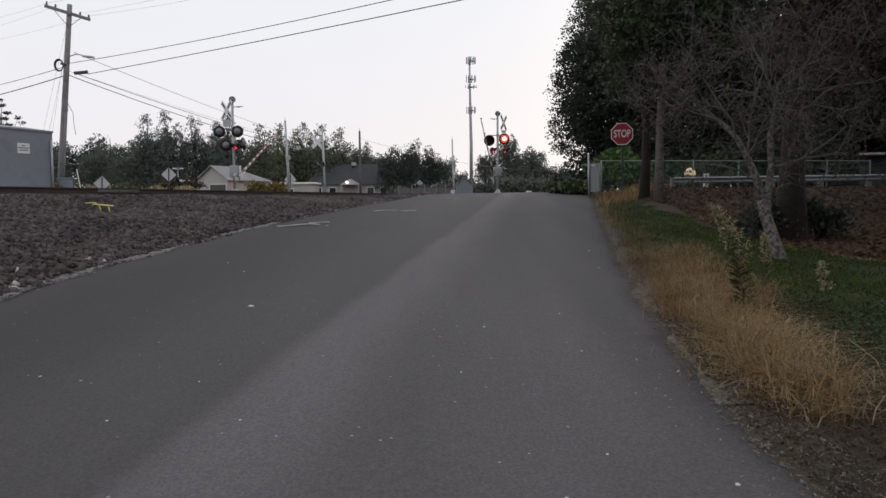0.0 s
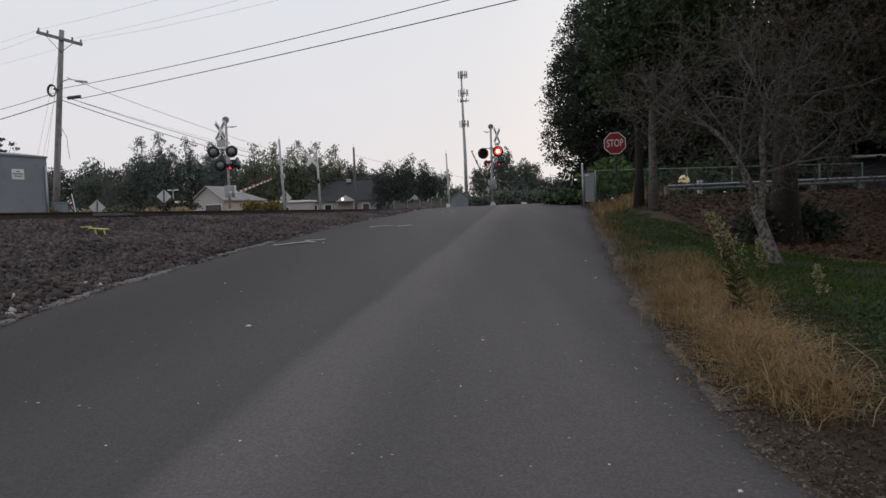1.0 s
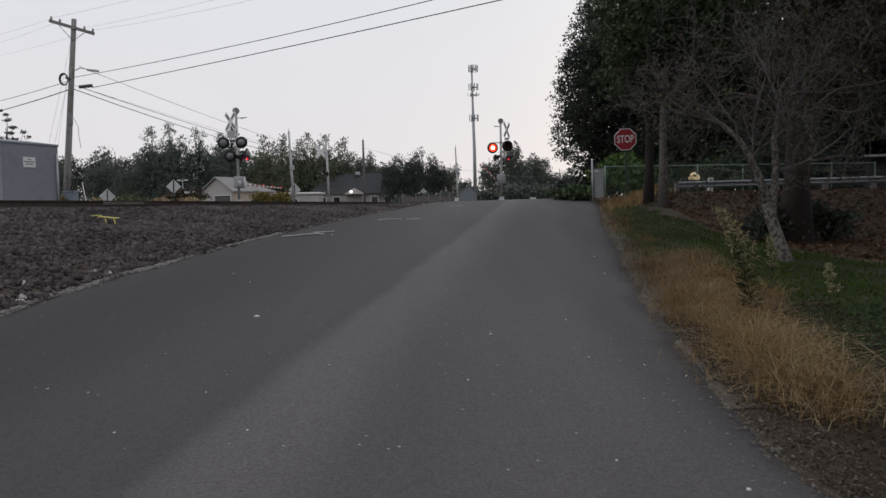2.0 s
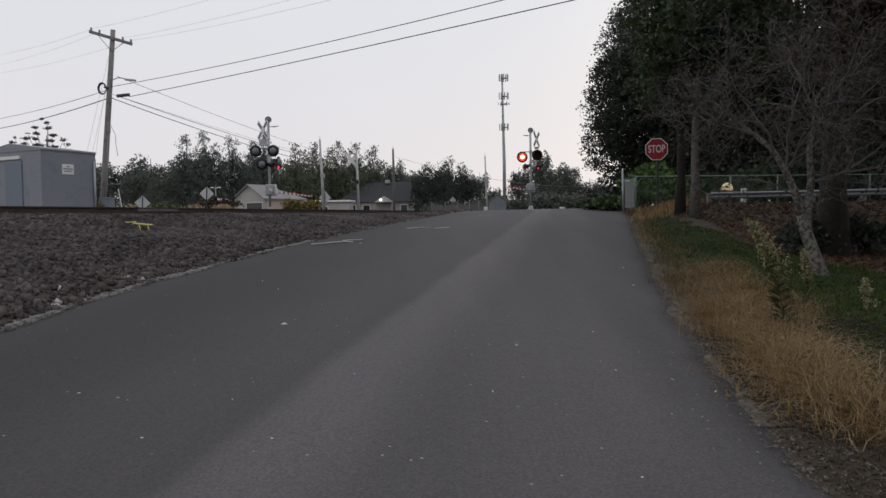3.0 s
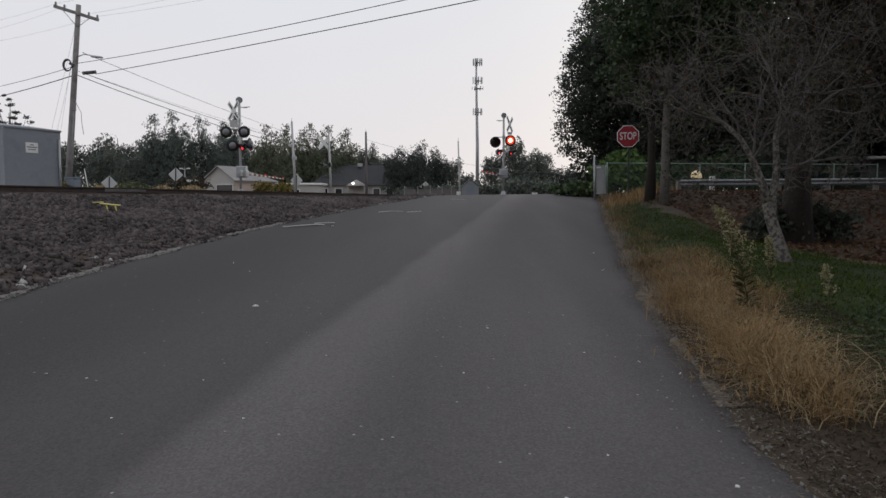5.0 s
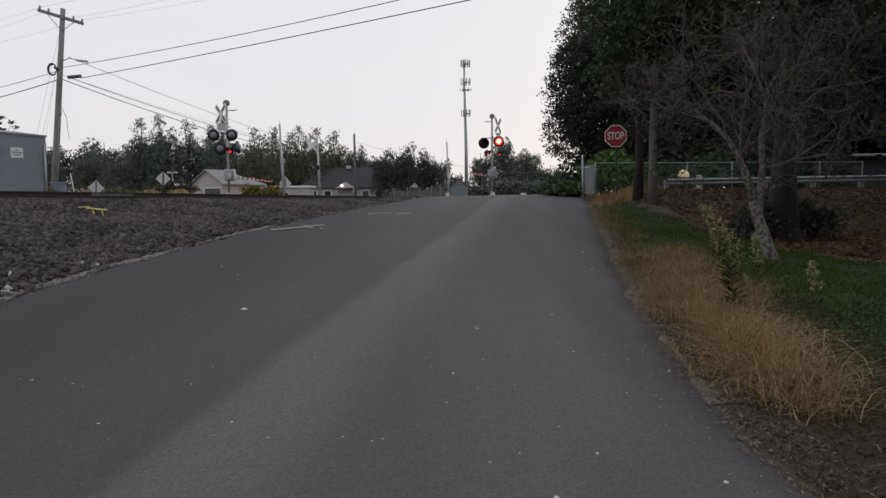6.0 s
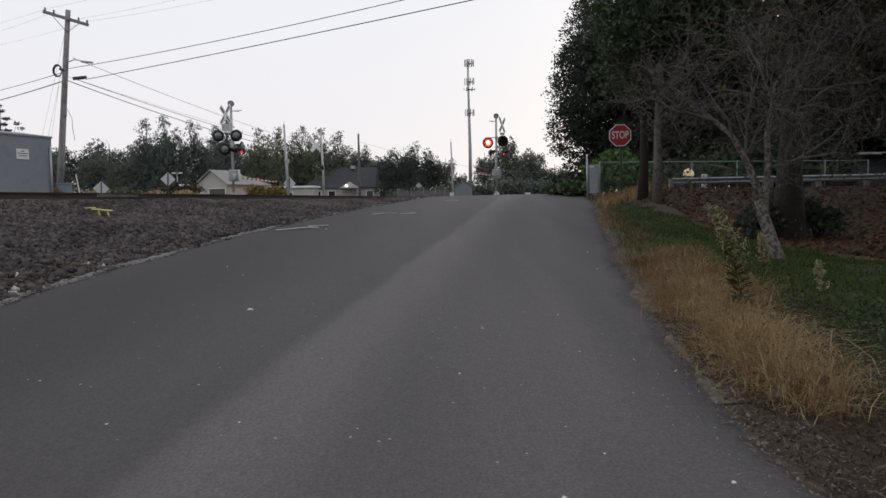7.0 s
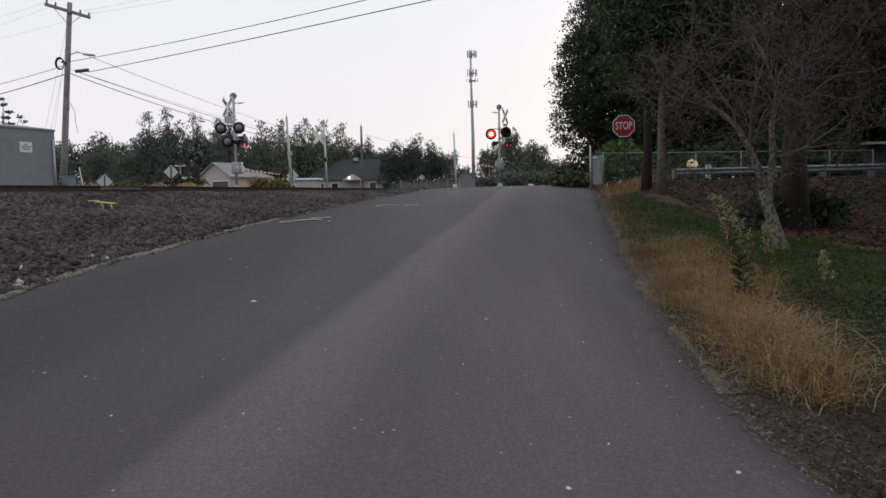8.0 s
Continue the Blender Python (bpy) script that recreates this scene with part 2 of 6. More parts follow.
WOOD_POLE = mat("weathered_pole_wood", (0.235, 0.222, 0.215), 0.9, var=0.3, fine=18, coarse=1.5, bump=0.6, stain=(0.17, 0.15, 0.14))
DARK_POLE = mat("dark_pole_wood", (0.13, 0.12, 0.115), 0.9, var=0.3, fine=18, coarse=1.5, bump=0.5)
CABLE = mat("black_cable", (0.085, 0.085, 0.09), 0.7, fine=20, coarse=3, bump=0)
WIRE = mat("bare_wire", (0.26, 0.27, 0.28), 0.6, fine=20, coarse=3, bump=0)
BARK_PALE = mat("pale_mottled_bark", (0.20, 0.185, 0.165), 0.9, var=0.5, fine=40, coarse=9, bump=0.8, stain=(0.07, 0.062, 0.055), stain_at=0.51)
BARK_GREY = mat("grey_bark", (0.12, 0.108, 0.098), 0.95, var=0.45, fine=18, coarse=3, bump=0.9)
BARK_DARK = mat("dark_bark", (0.032, 0.026, 0.023), 0.95, var=0.45, fine=14, coarse=2, bump=1.0)
TWIG = mat("twig_bark", (0.125, 0.112, 0.105), 0.9, var=0.5, fine=30, coarse=4, bump=0.2)
LEAF_DARK = leaf_mat("dark_leaves", (0.026, 0.034, 0.027), (0.066, 0.076, 0.056))
LEAF_UMBER = leaf_mat("dull_brownish_leaves", (0.03, 0.027, 0.02), (0.098, 0.078, 0.052))
LEAF_MID = leaf_mat("mid_leaves", (0.035, 0.06, 0.03), (0.075, 0.10, 0.045))
# distance haze is put into these leaf colours: paler and greyer foliage
LEAF_GREY_HAZED = leaf_mat("hazed_greyish_leaves", (0.085, 0.104, 0.092), (0.13, 0.153, 0.128))
LEAF_HAZED = leaf_mat("hazed_far_leaves", (0.092, 0.106, 0.092), (0.13, 0.146, 0.12))
LEAF_HAZED_DARK = leaf_mat("hazed_far_dark_leaves", (0.044, 0.055, 0.049), (0.08, 0.093, 0.078))
LEAF_OLIVE = leaf_mat("olive_leaves", (0.06, 0.075, 0.035), (0.10, 0.115, 0.05))
# olive leaves lightened, the haze again being in the colour
LEAF_OLIVE_HAZED = leaf_mat("hazed_far_olive_leaves", (0.10, 0.112, 0.076), (0.155, 0.168, 0.11))
LEAF_BRIGHT = leaf_mat("bright_leaves", (0.06, 0.11, 0.03), (0.13, 0.19, 0.06))
LEAF_BROWN = leaf_mat("brown_leaves", (0.06, 0.037, 0.024), (0.135, 0.07, 0.038))
LEAF_YELLOW = leaf_mat("yellow_leaves", (0.12, 0.10, 0.03), (0.22, 0.17, 0.05))
GRASS_DRY = leaf_mat("dry_grass", (0.10, 0.058, 0.026), (0.40, 0.265, 0.125))
GRASS_PALE = leaf_mat("pale_dry_grass", (0.24, 0.18, 0.10), (0.42, 0.33, 0.2))
TURF = mat("turf", (0.022, 0.034, 0.008), 0.95, var=0.4, fine=60, coarse=1.2, bump=1.0, stain=(0.045, 0.05, 0.022), stain_at=0.6)
GRASS_GREEN = leaf_mat("lawn_grass", (0.026, 0.048, 0.005), (0.064, 0.094, 0.012), 0.9)
LITTER = leaf_mat("fallen_leaves", (0.028, 0.02, 0.014), (0.10, 0.072, 0.048))
CHIPS = leaf_mat("wood_chips_and_straw", (0.085, 0.07, 0.052), (0.25, 0.215, 0.16))
WEED = leaf_mat("weed_leaves", (0.055, 0.062, 0.028), (0.12, 0.125, 0.055))
WEED_SEED = leaf_mat("weed_seed_heads", (0.15, 0.15, 0.07), (0.40, 0.36, 0.21))
SAND = mat("sandy_grit", (0.15, 0.125, 0.10), 0.95, var=0.5, fine=60, coarse=4, bump=0.8, stain=(0.085, 0.07, 0.055), stain_at=0.52)
SIDING = mat("pale_siding", (0.42, 0.395, 0.375), 0.8, var=0.12, fine=6, coarse=0.6, bump=0.1)
SIDING_PINK = mat("pinkish_siding", (0.48, 0.39, 0.335), 0.8, var=0.12, fine=6, coarse=0.6, bump=0.1)
SHINGLE = mat("grey_shingles", (0.27, 0.255, 0.25), 0.9, var=0.25, fine=8, coarse=0.8, bump=0.4)
SHINGLE_DARK = mat("dark_shingles", (0.055, 0.055, 0.06), 0.9, var=0.25, fine=8, coarse=0.8, bump=0.4)
GLASS_DARK = mat("dark_window_glass", (0.02, 0.022, 0.025), 0.1, var=0.1, bump=0, gloss=0.5)
YELLOW = mat("yellow_plastic", (0.62, 0.55, 0.16), 0.5, fine=20, coarse=3, bump=0.05)
ORANGE = mat("orange_reflector", (0.75, 0.2, 0.03), 0.35, fine=20, coarse=3, bump=0.05)
GREEN_LINK = mat("green_coated_mesh", (0.19, 0.26, 0.22), 0.6, fine=30, coarse=3, bump=0)
CHALK = mat("white_marking_paint", (0.55, 0.55, 0.54), 0.9, var=0.35, fine=60, coarse=8, bump=0.1)


# ---- mesh tools ----
def fast_mesh(name, verts, faces):
    """A mesh from an array of vertices and an array of faces with equal corner counts."""
    verts, faces = np.asarray(verts, dtype=np.float32), np.asarray(faces, dtype=np.int32)
    me = bpy.data.meshes.new(name)
    k = faces.shape[1]
    me.vertices.add(len(verts))
    me.vertices.foreach_set("co", verts.ravel())
    me.loops.add(faces.size)
    me.loops.foreach_set("vertex_index", faces.ravel())
    me.polygons.add(len(faces))
    me.polygons.foreach_set("loop_start", np.arange(0, faces.size, k, dtype=np.int32))
    me.update(calc_edges=True)
    me.validate()
    return me


class Shape:
    """Collects solids into one mesh."""

    def __init__(self):
        self.v, self.f, self.s = [], [], []

    def add(self, verts, faces, smooth=False):
        o = len(self.v)
        self.v += [tuple(p) for p in verts]
        self.f += [tuple(o + i for i in q) for q in faces]
        self.s += [smooth] * len(faces)
        return self

    def box(self, c, size, bevel=0.0, m=None):
        bm = bmesh.new()
        bmesh.ops.create_cube(bm, size=1.0)
        bmesh.ops.scale(bm, vec=size, verts=bm.verts)
        if bevel:
            bmesh.ops.bevel(bm, geom=bm.edges[:], offset=bevel, segments=2, affect="EDGES", profile=0.5)
        mm = Matrix.Translation(c) @ (m or Matrix())
        bm.verts.index_update()
        self.add([mm @ x.co for x in bm.verts], [[x.index for x in q.verts] for q in bm.faces])
        bm.free()
        return self

    def tube(self, pts, radii, n=8, caps=True):
        pts = [Vector(p) for p in pts]
        if not hasattr(radii, "__len__"):
            radii = [radii] * len(pts)
        verts, faces = [], []
        up = Vector((0.31, 0.17, 0.93))
        for i, p in enumerate(pts):
            d = (pts[min(i + 1, len(pts) - 1)] - pts[max(i - 1, 0)]).normalized()
            a = d.cross(up)
            if a.length < 0.05:
                a = d.cross(Vector((1, 0, 0)))
            a.normalize()
            b = d.cross(a)
            for k in range(n):
                w = 2 * math.pi * k / n
                verts.append(p + radii[i] * (math.cos(w) * a + math.sin(w) * b))
        for i in range(len(pts) - 1):
            for k in range(n):
                faces.append((i * n + k, i * n + (k + 1) % n, (i + 1) * n + (k + 1) % n, (i + 1) * n + k))
        self.add(verts, faces, True)
        if caps:
            o = len(self.v) - len(verts)
            self.f += [tuple(o + k for k in reversed(range(n))), tuple(o + (len(pts) - 1) * n + k for k in range(n))]
            self.s += [False, False]
        return self

    def lathe(self, c, axis, profile, n=20):
        """profile: (along the axis, radius) pairs."""
        axis = Vector(axis).normalized()
        a = axis.orthogonal().normalized()
        b = axis.cross(a)
        c = Vector(c)
        verts = [c + axis * h + max(r, 1e-4) * (math.cos(2 * math.pi * k / n) * a + math.sin(2 * math.pi * k / n) * b) for h, r in profile for k in range(n)]
        faces = [(i * n + k, i * n + (k + 1) % n, (i + 1) * n + (k + 1) % n, (i + 1) * n + k) for i in range(len(profile) - 1) for k in range(n)]
        return self.add(verts, faces, True)

    def plate(self, outline, thick, m):
        """A flat outline in x and z, thick along y, placed by m."""
        n = len(outline)
        verts = [m @ Vector((x, s * thick / 2, z)) for s in (-1, 1) for x, z in outline]
        faces = [tuple(range(n)), tuple(reversed(range(n, 2 * n)))] + [(i, i + n, (i + 1) % n + n, (i + 1) % n) for i in range(n)]
        return self.add(verts, faces)

    def mesh(self, name):
        me = bpy.data.meshes.new(name)
        me.from_pydata([tuple(p) for p in self.v], [], self.f)
        me.polygons.foreach_set("use_smooth", self.s)
        me.update()
        return me


def part(name, shape, material, parent=None, label="", m=None):
    me = shape.mesh(name) if isinstance(shape, Shape) else shape
    me.materials.clear()
    me.materials.append(material)
    ob = new(name, me)
    if parent:
        ob.parent = parent
    if m is not None:
        ob.matrix_basis = m
    return tagged(ob, label)


def thing(name, m, label, category, group="", kind=""):
    ob = new(name)
    ob.matrix_basis = m
    return tagged(ob, label, category, group, kind)


def lettering(text, size):
    cu = bpy.data.curves.new("lettering", "FONT")
    cu.body, cu.size, cu.align_x, cu.align_y, cu.extrude, cu.offset = text, size, "CENTER", "CENTER", 0.002, 0.012 * size
    tmp = new("lettering", cu)
    me = bpy.data.meshes.new_from_object(tmp.evaluated_get(bpy.context.evaluated_depsgraph_get()))
    bpy.data.objects.remove(tmp)
    return me


def lerp_table(table, v):
    return float(np.interp(v, [a for a, _ in table], [b for _, b in table]))


def smooth(a, b, v):
    t = min(max((v - a) / (b - a), 0), 1)
    return t * t * (3 - 2 * t)


# ---- the lie of the land ----
FOOT = [(-14, -4.6), (7.7, -4.9), (10.1, -4.9), (12.9, -4.6), (15.7, -4.3), (19.8, -3.55), (23.8, -2.75), (30.3, -1.05), (34, 0.0)]
EDGE = [(-14, 1.6), (2.8, 1.73), (3.8, 1.73), (5.4, 1.91), (7.5, 2.21), (10.7, 2.79), (15.3, 3.62), (24.7, 5.46), (31, 6.7), (34, 9.5)]
RAIL_TOP = 1.83
TRACK_DIR = Vector((0.3337, 0.9427, 0))
TRACK_SIDE = Vector((-0.9427, 0.3337, 0))


def rail_x(y):
    return -9.59 + 0.354 * (y - 15.3)


def road_z(y):
    """A steady climb that rounds off at the crossing."""
    y = max(y, -12)
    a, b, k = 0.0556 * y, 1.80, 0.10
    h = min(max(0.5 + 0.5 * (b - a) / k, 0), 1)
    return b * (1 - h) + a * h - k * h * (1 - h)


def wobble(x, y, s=1.0):
    return noise.noise((x * s, y * s, 3.7))


def ground_z(x, y):
    zr = road_z(y)
    foot, edge = lerp_table(FOOT, y), lerp_table(EDGE, y)
    if x < foot:
        rx = rail_x(min(y, 34)) + 0.65
        u = min((foot - x) / max(foot - rx, 0.4), 1)
        z = zr - 0.02 + (1.62 - zr) * u ** 0.85
        far = smooth(6, 16, rx - x)
        z -= 0.3 * far
        return z + 0.05 * wobble(x, y, 0.7) * min(u * 4, 1)
    if x > edge:
        lawn = 0.38 + 0.02 * min(y, 13) + smooth(12.5, 24, y) * 1.16 if y > -12 else 0.1
        w = smooth(edge + 0.2, edge + 2.2, x) * (1 - smooth(25, 30, y))
        z = (zr - 0.025) * (1 - w) + lawn * w
        return z + 0.05 * wobble(x, y, 0.6) * smooth(edge, edge + 1, x)
    return zr - 0.06


# ---- ground ----
def build_ground():
    xs = np.concatenate([[-1500, -600, -250, -120, -70, -45], np.arange(-34, -12, 1.0), np.arange(-12, 14, 0.3), np.arange(14, 34, 1.0), [45, 70, 120, 250, 600, 1500]])
    ys = np.concatenate([[-1500, -500, -150, -60, -30, -18], np.arange(-13, 36, 0.3), np.arange(36, 60, 1.5), [70, 90, 120, 200, 400, 900, 2500]])
    verts = [(x, y, ground_z(x, y)) for y in ys for x in xs]
    n = len(xs)
    i = (np.arange(len(ys) - 1)[:, None] * n + np.arange(n - 1)[None, :]).ravel()
    me = fast_mesh("ground", verts, np.stack([i, i + 1, i + n + 1, i + n], 1))
    me.polygons.foreach_set("use_smooth", [True] * len(me.polygons))
    part("ground", me, SOIL)
    tagged(bpy.data.objects["ground"], "brown soil and lawn ground around the road", "ground", kind="structure")


def build_road():
    ys = np.concatenate([np.arange(-13, 2, 0.5), np.arange(2, 16, 0.1), np.arange(16, 33.6, 0.25)])
    verts, faces = [], []
    cols = 26
    for y in ys:
        a = lerp_table(FOOT, y) - 0.05 + 0.10 * wobble(1.3, y, 0.9) + 0.05 * wobble(7.3, y, 3.0)
        b = lerp_table(EDGE, y) + 0.09 * wobble(4.1, y, 1.1) + 0.10 * wobble(9.1, y, 3.1)
        for k in range(cols):
            t = min(max((k - 0.93) / (cols - 2.86), 0), 1) if 0 < k < cols - 1 else k / (cols - 1)
            x = a + (b - a) * t
            crown = 0.05 * (1 - (2 * t - 1) ** 2)
            verts.append((x, y, road_z(y) + crown - 0.03 + 0.008 * wobble(x, y, 0.5) - (0.07 if k in (0, cols - 1) else 0)))
    n = cols
    for j in range(len(ys) - 1):
        for k in range(cols - 1):
            faces.append((j * n + k, j * n + k + 1, (j + 1) * n + k + 1, (j + 1) * n + k))
    me = fast_mesh("road", verts, faces)
    me.polygons.foreach_set("use_smooth", [True] * len(me.polygons))
    tagged(part("road", me, ASPHALT), "worn grey asphalt road climbing to the crossing", "road", kind="structure")
    # the cross street over the tracks
    s = Shape()
    d, q = Vector((0.99, -0.139, 0)), Vector((0.139, 0.99, 0))
    c = Vector((0, 39.0, 1.80))
    rows = [(-90, -4.2), (-14, -4.2), (12, -4.4), (30, -4.2), (90, -4.2)]
    top = [c + d * u + q * w for u, w in rows] + [c + d * u + q * 4.2 for u, w in reversed(rows)]
    k = len(top)
    s.add(top + [p - Vector((0, 0, 0.15)) for p in top], [tuple(range(k)), tuple(reversed(range(k, 2 * k)))] + [(i, i + k, (i + 1) % k + k, (i + 1) % k) for i in range(k)])
    tagged(part("street", s, STREET), "grey asphalt street crossing the railway tracks", "road", kind="structure")


def build_track():
    base = Vector((-9.59, 15.3, 0))
    track = thing("railway_track", pose(0, 0, 0), "rusty steel rails on dark wooden ties", "track", kind="structure")
    prof = [(-0.07, 0), (0.07, 0), (0.07, 0.015), (0.02, 0.035), (0.012, 0.13), (0.036, 0.145), (0.036, 0.175), (-0.036, 0.175), (-0.036, 0.145), (-0.012, 0.13), (-0.02, 0.035), (-0.07, 0.015)]
    for off in (0.0, 1.51):
        s = Shape()
        o = base + TRACK_SIDE * off
        for u0, u1 in ((-24, -7.52), (-7.51, 4.17), (4.18, 15.87), (15.88, 23.6)):
            ends = [o + TRACK_DIR * u for u in (u0, u1)]
            verts = [e - TRACK_SIDE * x + Vector((0, 0, RAIL_TOP - 0.175 + z)) for e in ends for x, z in prof]
            n = len(prof)
            s.add(verts, [(i, (i + 1) % n, (i + 1) % n + n, i + n) for i in range(n)] + [tuple(reversed(range(n))), tuple(range(n, 2 * n))])
        part("rail", s, RUST, track, "rusty steel rail")
        j = Shape()
        for u in (-7.515, 4.175, 15.875):
            j.box(o + TRACK_DIR * u + TRACK_SIDE * -0.03 + Vector((0, 0, RAIL_TOP - 0.10)), (0.03, 0.9, 0.08), 0.006, pose(0, 0, 0, 0, 0, -19.5))
        part("joint_bar", j, RUST, track)
    for u in (2.95, 3.65):
        part("board", Shape().box((0, 0, 0), (0.05, 0.66, 0.07), 0.008), DARK_POLE, track, "short weathered board against the rail", pose(*(base + TRACK_DIR * u - TRACK_SIDE * 0.14 + Vector((0, 0, RAIL_TOP - 0.075))), 0, 0, -19.5))
    tie = Shape().box((0, 0, 0), (2.6, 0.22, 0.17), 0.012).mesh("tie")
    for i in range(94):
        c = base + TRACK_DIR * (-23.5 + 0.5 * i) + TRACK_SIDE * (0.755 + 0.05 * wobble(i, 0.4, 1.7)) + Vector((0, 0, RAIL_TOP - 0.175 - 0.083))
        part("tie", tie, TIE, track, m=pose(*c, 0, 0, -19.5 + 1.2 * wobble(i, 2.2, 0.9)))


def stones(rng, pts, size, name):
    """Broken stones: blocks with displaced corners, each turned its own way."""
    block = np.array([(x, y, z) for x in (-1, 1) for y in (-1, 1) for z in (-1, 1)]) * 0.72
    tri = np.array([(0, 1, 3), (0, 3, 2), (4, 6, 7), (4, 7, 5), (0, 4, 5), (0, 5, 1), (2, 3, 7), (2, 7, 6), (0, 2, 6), (0, 6, 4), (1, 5, 7), (1, 7, 3)])
    n = len(pts)
    v = block[None] + rng.uniform(-0.42, 0.42, (n, 8, 3))
    v = v * rng.uniform(0.3, 1.5, (n, 1, 3))
    q = rng.normal(size=(n, 4))
    q /= np.linalg.norm(q, axis=1, keepdims=True)
    w, x, y, z = q.T
    rot = np.stack([1 - 2 * (y * y + z * z), 2 * (x * y - z * w), 2 * (x * z + y * w), 2 * (x * y + z * w), 1 - 2 * (x * x + z * z), 2 * (y * z - x * w), 2 * (x * z - y * w), 2 * (y * z + x * w), 1 - 2 * (x * x + y * y)], 1).reshape(n, 3, 3)
    v = np.einsum("nij,nkj->nki", rot, v) * size[:, None, None] + pts[:, None, :]
    return fast_mesh(name, v.reshape(-1, 3), (tri[None] + 8 * np.arange(n)[:, None, None]).reshape(-1, 3))


def build_ballast():
    rng = np.random.default_rng(5)
    pts, size = [], []
    for _ in range(52000):
        y = -2.0 + 36.0 * rng.random() ** 1.1
        foot, rx = lerp_table(FOOT, y), rail_x(y)
        a = foot + 0.16 - 0.12 * rng.random() + 0.12 * wobble(2.0, y, 1.5)
        x = rx - 2.4 + (a - rx + 2.4) * rng.random() ** 0.8
        on_track = rx - 1.7 < x < rx + 0.25
        z = ground_z(x, y) + (0.0 if not on_track else -0.03)
        pts.append((x, y, z + 0.02 * rng.random()))
        size.append(rng.uniform(0.019, 0.046) * (1 + 0.012 * y))
    me = stones(rng, np.array(pts), np.array(size), "ballast")
    tagged(part("ballast", me, BALLAST), "dark grey-brown crushed stone railway ballast", "ballast", kind="stuff")
    # the bed under the loose stones
    ys, verts = np.arange(-13, 36.2, 0.4), []
    cols = 14
    for y in ys:
        foot, rx = lerp_table(FOOT, y) - 0.02, rail_x(y) - 3.4
        for k in range(cols):
            x = foot + (rx - foot) * k / (cols - 1)
            verts.append((x, y, ground_z(x - 0.01, y) + 0.012 - (0.06 if k in (0, cols - 1) else 0)))
    i = (np.arange(len(ys) - 1)[:, None] * cols + np.arange(cols - 1)[None, :]).ravel()
    bed = fast_mesh("ballast_bed", verts, np.stack([i, i + cols, i + cols + 1, i + 1], 1))
    tagged(part("ballast_bed", bed, BALLAST_BED), "dark gravel embankment under the tracks", "embankment", kind="structure")


# ---- growing things ----
def leaf_quads(rng, pts, size, flat=0.0, long=1.5):
    """Pointed leaves (diamonds) at pts, turned at random; flat pulls them level."""
    n = len(pts)
    a = rng.normal(size=(n, 3))
    a[:, 2] *= 1 - flat
    a /= np.linalg.norm(a, axis=1, keepdims=True)
    b = rng.normal(size=(n, 3))
    b[:, 2] *= 1 - flat
    b -= a * np.sum(a * b, 1, keepdims=True)
    b /= np.linalg.norm(b, axis=1, keepdims=True) + 1e-9
    s = size * rng.uniform(0.6, 1.3, (n, 1))
    v = np.stack([pts - a * s * long / 2, pts + b * s / 2, pts + a * s * long / 2, pts - b * s / 2], 1).reshape(-1, 3)
    return v, np.arange(4 * n).reshape(n, 4)


def crown_points(rng, blobs, clumps, per, spread, inner=0.45, droop=0.0):
    """Leaf places: clumps through a set of ellipsoids, denser to the outside, with gaps between."""
    w = np.array([b[3] * b[4] * b[5] for b in blobs]) ** 0.67
    pick = rng.choice(len(blobs), clumps, p=w / w.sum())
    bl = np.array(blobs)[pick]
    d = rng.normal(size=(clumps, 3))
    d /= np.linalg.norm(d, axis=1, keepdims=True)
    r = inner + (1.06 - inner) * rng.random((clumps, 1)) ** 0.6
    c = bl[:, :3] + d * r * bl[:, 3:6]
    p = np.repeat(c, per, 0)
    off = rng.normal(size=(clumps * per, 3))
    off *= 1.9 * rng.random((clumps * per, 1)) ** 0.45 / np.linalg.norm(off, axis=1, keepdims=True)
    off *= np.repeat(spread * rng.uniform(0.6, 1.4, (clumps, 1)), per, 0)
    reach = np.hypot(off[:, 0], off[:, 1])
    off[:, 2] = off[:, 2] * 0.55 - droop * reach
    return p + off


def limbs(rng, shape, start, direction, length, radius, depth, spread=0.6, lift=0.15, n=6, segs=4, kids=3, tip=0.004, ends=None):
    """A limb that bends and forks into thinner ones."""
    pts, radii, d = [Vector(start)], [radius], Vector(direction).normalized()
    for i in range(segs):
        d = (d + Vector(rng.normal(0, 0.22, 3)) + Vector((0, 0, lift * 0.3))).normalized()
        pts.append(pts[-1] + d * length / segs)
        radii.append(max(radius * (1 - 0.55 * (i + 1) / segs), tip))
    if depth == 0:
        radii[-1] = tip * 0.6
    shape.tube(pts, radii, n if depth > 1 else 4 if depth == 1 else 3, caps=False)
    if ends is not None and depth <= 1:
        ends += pts[1:]
    if depth:
        for k in range(kids + (1 if rng.random() < 0.5 else 0)):
            i = 1 + int(rng.integers(0, segs)) if k else segs
            side = Vector(rng.normal(0, 1, 3)).normalized()
            nd = (d * (1 - spread * 0.5) + side * spread + Vector((0, 0, lift))).normalized()
            limbs(rng, shape, pts[i], nd, length * rng.uniform(0.55, 0.8), max(radii[i] * 0.62, tip), depth - 1, spread, lift, max(n - 1, 3), segs, kids, tip, ends)


